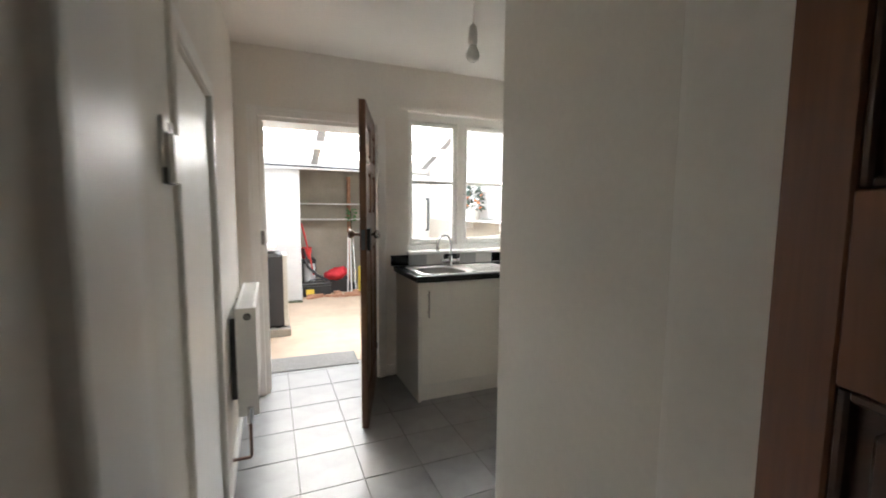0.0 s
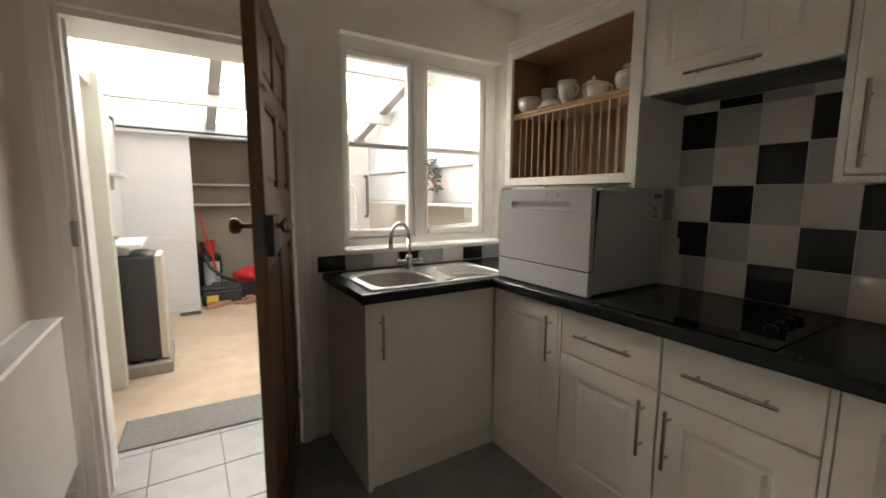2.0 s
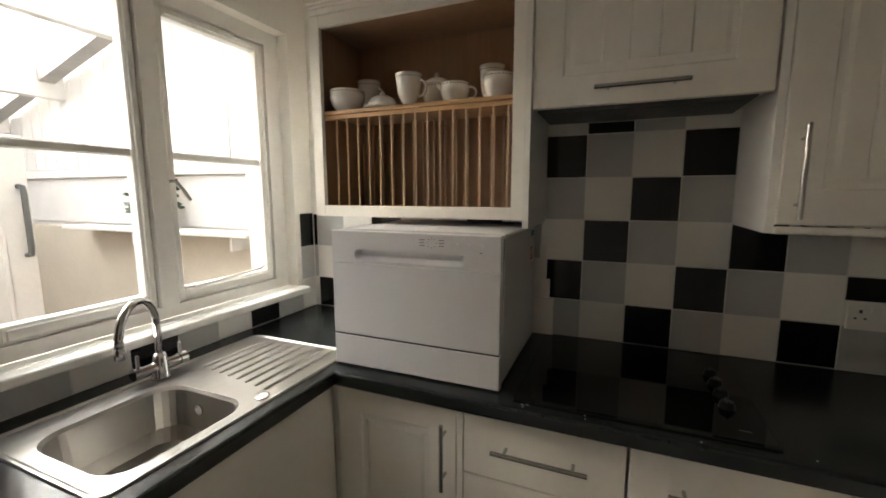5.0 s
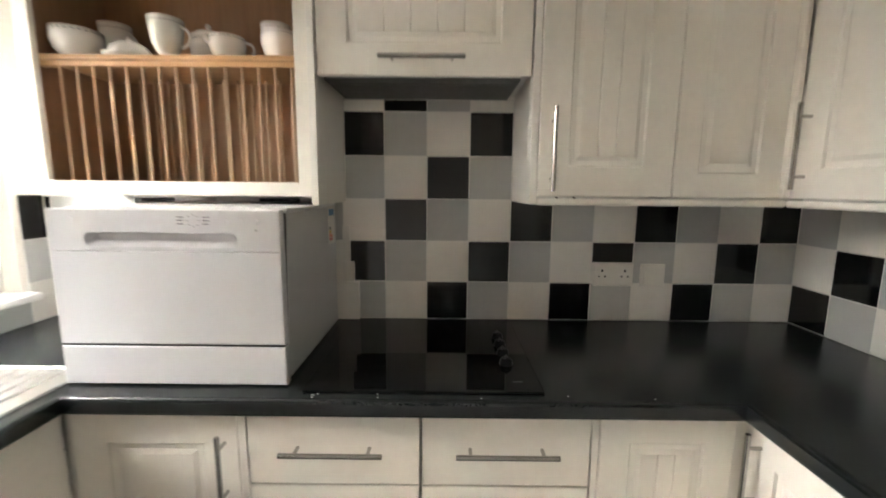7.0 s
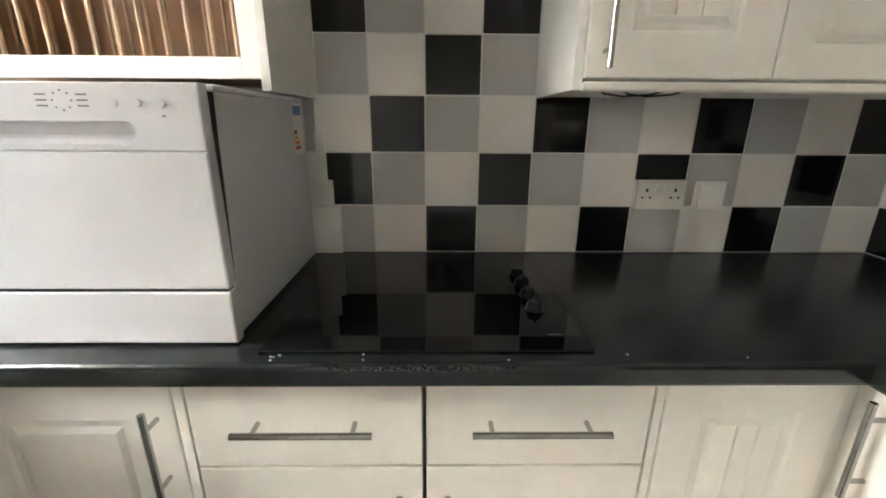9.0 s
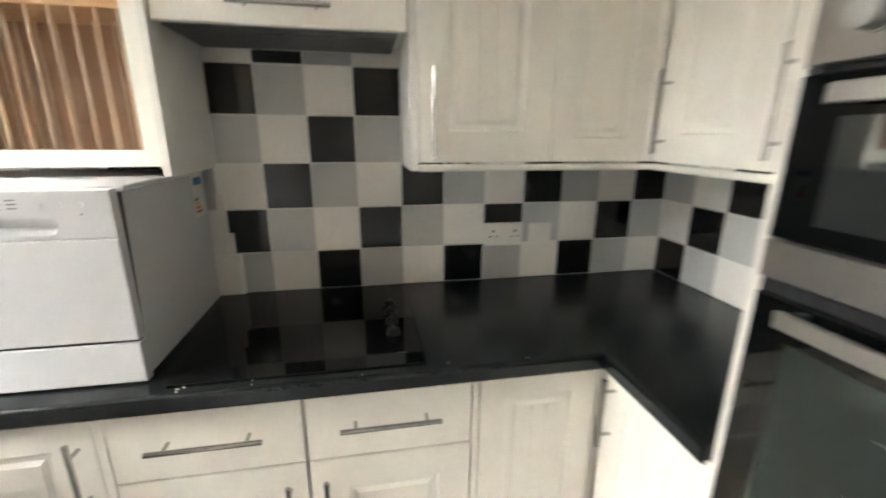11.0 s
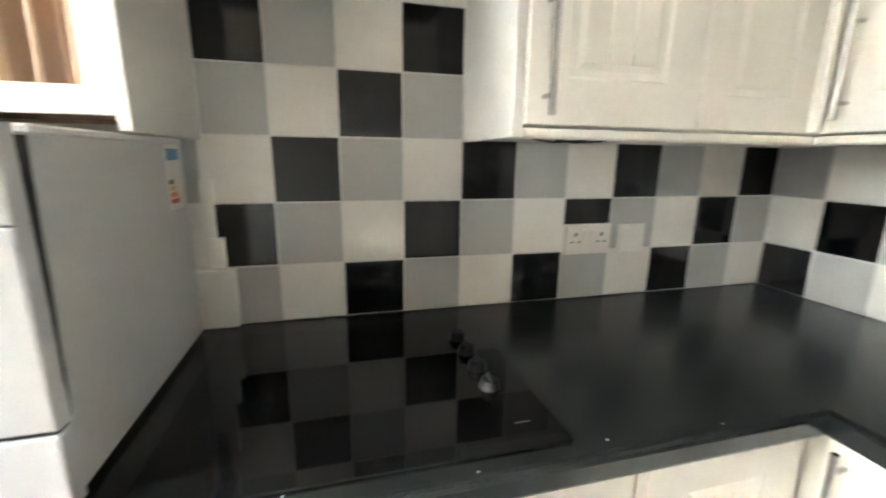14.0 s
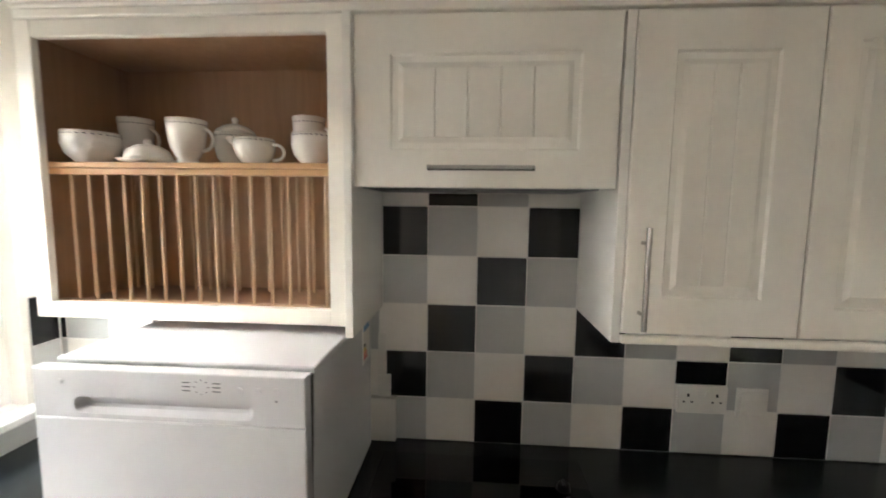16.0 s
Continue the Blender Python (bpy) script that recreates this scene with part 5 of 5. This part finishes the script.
def potted(x, y, z, s):
    p = thing("potted_plant", (x, y, z), "small artificial berry plant in a pale pot on the shelf", "plant")
    part("pot", lathe(B(), [(0.044 * s, 0), (0.05 * s, 0.09 * s), (0.045 * s, 0.09 * s), (0.043 * s, 0.075 * s)], (x, y, z), 20), TERRA, p)
    bm, fb = B(), B()
    for k in range(260):
        a, h = random.random() * 6.283, random.random()
        r = 0.09 * s * (1.15 - h * 0.75) * (0.4 + 0.6 * random.random())
        c = Vector((x + r * math.cos(a), y + r * math.sin(a), z + s * (0.075 + 0.20 * h)))
        d = Vector((math.cos(a), math.sin(a), random.random() - 0.3)).normalized()
        n_ = d.orthogonal().normalized()
        l, w_ = 0.034 * s, 0.011 * s
        v = [bm.verts.new(q) for q in (c, c + d * l * 0.5 + n_ * w_, c + d * l, c + d * l * 0.5 - n_ * w_)]
        bm.faces.new(v)
    part("foliage", bm, LEAF, p)
    for k in range(7):
        a = k * 2.4
        c = (x + 0.06 * s * math.cos(a), y + 0.06 * s * math.sin(a), z + s * (0.10 + 0.02 * k))
        bm = lathe(B(), [(0.004 * s, -0.012 * s), (0.012 * s, -0.006 * s), (0.014 * s, 0), (0.012 * s, 0.006 * s), (0.004 * s, 0.012 * s)], c, 12)
        part("berry", bm, ORANGE, p, smooth=True)
    return p


potted(LE - 0.085, 4.42, 1.236, 1.45)

# door leaf standing open in the lean-to, seen through the window
od = thing("door_lean_to", (1.6, 5.02, 0), "white panelled door leaf with arched panel and grey pull handle", "door")
tagged(od, kind="structure")
part("leaf", box(B(), 1.13, 1.93, 5.0, 5.04, 0.005, 1.78, 0.004), WTIMBER, od)
part("arch_panel", tube(B(), [(1.27, 4.998, 0.3), (1.27, 4.998, 1.2), (1.31, 4.998, 1.38), (1.41, 4.998, 1.50), (1.53, 4.998, 1.54), (1.65, 4.998, 1.50), (1.75, 4.998, 1.38), (1.79, 4.998, 1.2), (1.79, 4.998, 0.3)], 0.012, 8), WTIMBER, od)
part("pull_handle", tube(B(), [(1.885, 5.0, 1.09), (1.885, 4.955, 1.095), (1.885, 4.945, 1.13), (1.885, 4.945, 1.45), (1.885, 4.955, 1.485), (1.885, 5.0, 1.49)], 0.015, 8), MIDGREY, od, "dark grey pull handle")

# roof
bm = B()
nx = 120
rows = []
for yy in (YO + 0.001, LB + 0.28):
    rows.append([bm.verts.new((LW - 0.1 + (LE + 0.3 - LW) * i / nx, yy, roof_z(yy) + 0.05 + 0.009 * math.cos(i * 2 * math.pi / 4))) for i in range(nx + 1)])
for i in range(nx):
    bm.faces.new((rows[0][i], rows[0][i + 1], rows[1][i + 1], rows[1][i]))
roof = solid("roof_lean_to", bm, POLY, "milky corrugated plastic lean-to roof", "roof", kind="structure")
for y, hgt in ((4.55, 0.19), (5.45, 0.19), (LB - 0.06, 0.16), (3.7, 0.12)):
    z = roof_z(y) + 0.035
    part("purlin", box(B(), LW + 0.002, LE + 0.01, y - 0.035, y + 0.035, z - hgt, z, 0.004), WTIMBER, roof)
for x in (0.62, 2.27):
    for y0, y1 in ((3.74, 4.512), (4.588, 5.412), (5.488, LB - 0.097)):
        bm = box(B(), x - 0.045, x + 0.045, 0, 1, -0.10, 0)
        for v in bm.verts:
            f = v.co.y
            v.co.y = y0 + (y1 - y0) * f
            v.co.z += roof_z(v.co.y) + 0.036
        part("rafter", bm, GTIMBER, roof)
bm = B()
tube(bm, [(LW + 0.02, LB - 0.13, 1.955), (0.9, LB - 0.13, 1.94), (2.1, LB - 0.13, 1.925)], 0.012, 8)
solid("gutter_pipe", bm, DARKPL, "thin dark pipe along the back wall", "pipe")

# doormat and things stored in the alcove
mat = thing("doormat", (0.36, 3.68, 0.0), "worn grey ribbed doormat on the back threshold", "doormat")
outline = [(3.53, 0.0), (3.53, 0.010)]
for k in range(22):
    y = 3.537 + k * 0.0145
    outline += [(y, 0.010), (y + 0.002, 0.014), (y + 0.0085, 0.014), (y + 0.0105, 0.010)]
outline += [(3.86, 0.010), (3.86, 0.0)]
bm = ribbed(outline, -0.02, 0.70, "x")
bm.transform(Matrix.Translation((0.36, 3.68, 0)) @ Matrix.Rotation(radians(-2.5), 4, "Z") @ Matrix.Translation((-0.36, -3.68, 0)))
part("pad", bm, MAT, mat)
TURN = Matrix.Translation((0.36, 3.68, 0)) @ Matrix.Rotation(radians(-2.5), 4, "Z") @ Matrix.Translation((-0.36, -3.68, 0))
for x in (-0.034, 0.701):
    bm = box(B(), x, x + 0.013, 3.528, 3.862, 0.0, 0.011, 0.003)
    bm.transform(TURN)
    part("edging", bm, MIDGREY, mat, "dark rubber edging")
AY = 6.60
tb = thing("tool_box", (0.66, AY, 0.0), "black plastic tool box with yellow label", "tool box")
part("case", box(B(), 0.45, 0.86, AY - 0.1, AY + 0.1, 0.0, 0.17, 0.015, 2), DARKPL, tb)
part("lid", box(B(), 0.445, 0.865, AY - 0.105, AY + 0.105, 0.1705, 0.215, 0.015, 2), DARKPL, tb)
part("label", box(B(), 0.49, 0.61, AY - 0.1022, AY - 0.1005, 0.03, 0.12), YELLOW, tb, "yellow label with dark bar")
part("grip", tube(B(), [(0.55, AY, 0.214), (0.56, AY, 0.25), (0.75, AY, 0.25), (0.76, AY, 0.214)], 0.012, 8), DARKPL, tb)
vc = thing("vacuum_cleaner", (0.58, 6.85, 0), "grey upright vacuum cleaner with black hose", "vacuum cleaner")
part("base", box(B(), 0.47, 0.72, 6.78, 7.05, 0.0, 0.13, 0.03, 2), MIDGREY, vc)
part("bin", cyl(B(), (0.58, 6.9, 0.13), (0.58, 6.95, 0.46), 0.09, 20), GREYSIDE, vc)
part("hose", tube(B(), [(0.50, 6.85, 0.55), (0.56, 6.78, 0.42), (0.68, 6.75, 0.30), (0.82, 6.76, 0.22), (0.93, 6.8, 0.14)], 0.022, 10), DARKPL, vc)
part("stick", tube(B(), [(0.58, 7.0, 0.4), (0.5, 7.05, 0.7)], 0.02, 8), DARKPL, vc)
bk = solid("bucket", lathe(B(), [(0.07, 0.0), (0.09, 0.18), (0.094, 0.184), (0.086, 0.184), (0.066, 0.01)], (0.56, 7.2, 0.52), 20), RED, "small red plastic bucket on a crate", "bucket")
stool = thing("storage_crate", (0.56, 7.2, 0.0), "dark crate standing in the alcove", "crate")
part("box", box(B(), 0.43, 0.70, 7.08, 7.33, 0, 0.519, 0.01), DARKPL, stool)
bm = tube(B(), [(0.47, 6.9, 1.12), (0.52, 6.86, 0.9), (0.60, 6.82, 0.5), (0.63, 6.8, 0.3)], 0.013, 8)
solid("red_hose_pole", bm, RED, "red plastic pole leaning in the alcove", "pole")
bm = B()
bmesh.ops.create_icosphere(bm, subdivisions=3, radius=1)
for v in bm.verts:
    f = 1 + 0.34 * noise.noise(v.co * 1.9)
    v.co = Vector((1.0 + v.co.x * 0.19 * f, 6.85 + v.co.y * 0.16 * f, 0.298 + v.co.z * 0.10 * f + v.co.x * 0.03))
solid("red_bag", bm, REDFAB, "crumpled red fabric bag on the crate", "bag", smooth=True)
cr = thing("low_crate", (1.0, 6.9, 0), "low dark crate under the red bag", "crate")
part("box", box(B(), 0.84, 1.2, 6.75, 7.1, 0, 0.205, 0.01), DARKPL, cr)
for k, (x0, x1, h) in enumerate(((1.14, 1.22, 0.95), (1.2, 1.25, 1.02), (1.27, 1.30, 0.9))):
    bm = tube(B(), [(x0, 6.62, 0.0), (x1, 7.0, h)], 0.012, 8)
    solid("pole", bm, WTIMBER if k < 2 else STEELH, "pale pole leaning in the alcove", "pole", "leaning poles")
solid("drain_pipe", tube(B(), [(1.28, 7.25, 0.0), (1.28, 7.25, 1.9)], 0.035, 10), RUBBLE, "rusty red drain pipe in the alcove", "pipe")
CPX, CPY, CPZ = 1.26, 6.9, 1.24
climber = thing("climbing_plant", (CPX, CPY, 0), "thin green plant tied up beside the leaning poles", "plant")
part("pot", lathe(B(), [(0.05, 0.0), (0.065, 0.11), (0.07, 0.112), (0.06, 0.11), (0.055, 0.09)], (CPX, CPY, 0), 20), DARKPL, climber)
part("stem", tube(B(), [(CPX, CPY, 0.08), (CPX + 0.01, CPY + 0.01, 0.5), (CPX - 0.01, CPY, CPZ + 0.08)], 0.006, 6), MOSS, climber)
bm = B()
for k in range(46):
    a = random.random() * 6.283
    c = Vector((CPX + 0.05 * math.cos(a) * random.random(), CPY + 0.05 * math.sin(a) * random.random(), CPZ - 0.10 + 0.22 * random.random()))
    d = Vector((math.cos(a), math.sin(a), random.random() - 0.45)).normalized()
    n_ = d.orthogonal().normalized()
    l, w_ = 0.05 + 0.03 * random.random(), 0.016
    bm.faces.new([bm.verts.new(q) for q in (c, c + d * l * 0.45 + n_ * w_, c + d * l, c + d * l * 0.45 - n_ * w_)])
part("foliage", bm, FRESHLEAF, climber)
solid("yellow_tube", cyl(B(), (1.36, 6.7, 0), (1.36, 6.7, 0.42), 0.035), YELLOW, "yellow plastic tube standing on the floor", "tube")
solid("moss_patch", box(B(), 0.22, 0.42, LB - 0.12, LB - 0.007, 0.0, 0.012, 0.004), MOSS, "small dark green moss patch at the wall foot", "moss", kind="stuff")

# ---------------------------------------------------------------- tiles
P = 0.1525
C0, R1 = 1.919, 1.045
cols = {1: T_BLACK, 2: T_GREY, 0: T_WHITE}
cache = {}


def tile(parent, centre, way, w, h, mat, thick=0.007, j=0.0028, name="tile"):
    """One glazed tile; alike tiles share their mesh."""
    key = (round(w, 4), round(h, 4), mat.name, way, thick)
    if key not in cache:
        bm = box(B(), -w / 2 + j / 2, w / 2 - j / 2, -h / 2 + j / 2, h / 2 - j / 2, -thick, 0, 0.0011)
        bm.transform(facing((0, 0, 0), way))
        me = bpy.data.meshes.new(name)
        bm.to_mesh(me)
        bm.free()
        me.materials.append(mat)
        cache[key] = me
    ob = new(name, cache[key])
    ob.location = centre
    ob.parent = parent
    return ob


zl = [WTOP + 0.002, R1] + [R1 + P * k for k in range(1, 6)]
bm = B()
box(bm, XE - 0.0066, XE - 0.0005, YS + 0.0005, YN - 0.0005, WTOP + 0.008, 1.698)
sp_e = solid("tiled_splashback", bm, GROUT, "glazed black grey and white check wall tiles behind the hob", "splashback", kind="structure")
for c in range(-9, 10):
    ya, yb = min(C0 - P * c, YN - 0.008), max(C0 - P * (c + 1), YS + 0.0072)
    for r in range(6):
        za, zb = zl[r], zl[r + 1] if r < 5 else 1.696
        if r > 2 and not (-1 <= c <= 2):
            continue
        if c < -1 and r > 2 or ya - yb < 0.01:
            continue
        a, b = ya, yb
        if r > 2 and c == -1:
            a = min(a, 2.0605)
        if r > 2 and c == 2:
            b = max(b, 1.4595)
        zt = min(zb, 1.366) if (c >= 3 or c < -1) else zb
        if c == 5 and r == 1:
            za2 = 1.122
        else:
            za2 = za
        if zt - za2 < 0.01:
            continue
        tile(sp_e, (TXF + 0.0005 * random.random(), (a + b) / 2, (za2 + zt) / 2), "-x", a - b, zt - za2, cols[(c - r) % 3])
        if c == 5 and r == 1:
            tile(sp_e, (TXF, (a + b) / 2, (za + za2) / 2), "-x", a - b, za2 - za, T_WHITE)
bm = box(B(), 1.277, XE - 0.006, YS + 0.0005, YS + 0.0066, WTOP + 0.008, 1.366)
sp_s = solid("tiled_splashback_corner", bm, GROUT, "glazed check wall tiles beside the oven tower", "splashback", kind="structure")
for c in range(10, 17):
    xa = XE - 0.008 - P * (c - 10)
    xb = max(xa - P, 1.278)
    if xa - xb < 0.02:
        continue
    for r in range(3):
        zt = min(zl[r + 1], 1.366)
        tile(sp_s, ((xa + xb) / 2, YS + 0.0075, (zl[r] + zt) / 2), "+y", xa - xb, zt - zl[r], cols[(c - r) % 3])
bm = B()
box(bm, 0.90, XE - 0.006, YN - 0.0055, YN - 0.0005, WTOP + 0.001, WB - 0.002)
box(bm, W1 + 0.022, XE - 0.006, YN - 0.0055, YN - 0.0005, WB - 0.001, 1.355)
sp_n = solid("tiled_upstand", bm, GROUT, "row of cut check tiles under the window sill", "splashback", kind="structure")
for k in range(9):
    xa, xb = 0.90 + k * P, min(0.90 + (k + 1) * P, XE - 0.009)
    if xb - xa > 0.02:
        tile(sp_n, ((xa + xb) / 2, YN - 0.0075, (WTOP + 0.002 + WB - 0.002) / 2), "-y", xb - xa, WB - WTOP - 0.004, (T_BLACK, T_GREY, T_WHITE)[k % 3])
for r in range(3):
    z0, z1 = (WB - 0.001, R1, R1 + P)[r], (R1, R1 + P, 1.355)[r]
    tile(sp_n, ((W1 + 0.022 + XE - 0.009) / 2, YN - 0.0075, (z0 + z1) / 2), "-y", XE - 0.031 - W1, z1 - z0, (T_WHITE, T_GREY, T_BLACK)[r])

# floor tiles
FP = 0.309
fcache = {}
for i in range(-2, 8):
    for j_ in range(-7, 4):
        xa, xb = max(0.115 + FP * i, XW + 0.001), min(0.115 + FP * (i + 1), XE - 0.001)
        ya, yb = max(2.56 + FP * j_, YS + 0.001), min(2.56 + FP * (j_ + 1), 3.60)
        if xb - xa < 0.03 or yb - ya < 0.03 or (ya > YO - 0.02 and not -0.2 < xa < 0.9):
            continue
        key = (round(xb - xa, 4), round(yb - ya, 4))
        if key not in fcache:
            w_, h_ = key
            bm = box(B(), -w_ / 2 + 0.0018, w_ / 2 - 0.0018, -h_ / 2 + 0.0018, h_ / 2 - 0.0018, -0.008, 0.0, 0.0018)
            me = bpy.data.meshes.new("floor_tile")
            bm.to_mesh(me)
            bm.free()
            me.materials.append(FTILE)
            fcache[key] = me
        ob = new("floor_tile", fcache[key])
        ob.location = ((xa + xb) / 2, (ya + yb) / 2, 0.0)
        ob.parent = floor
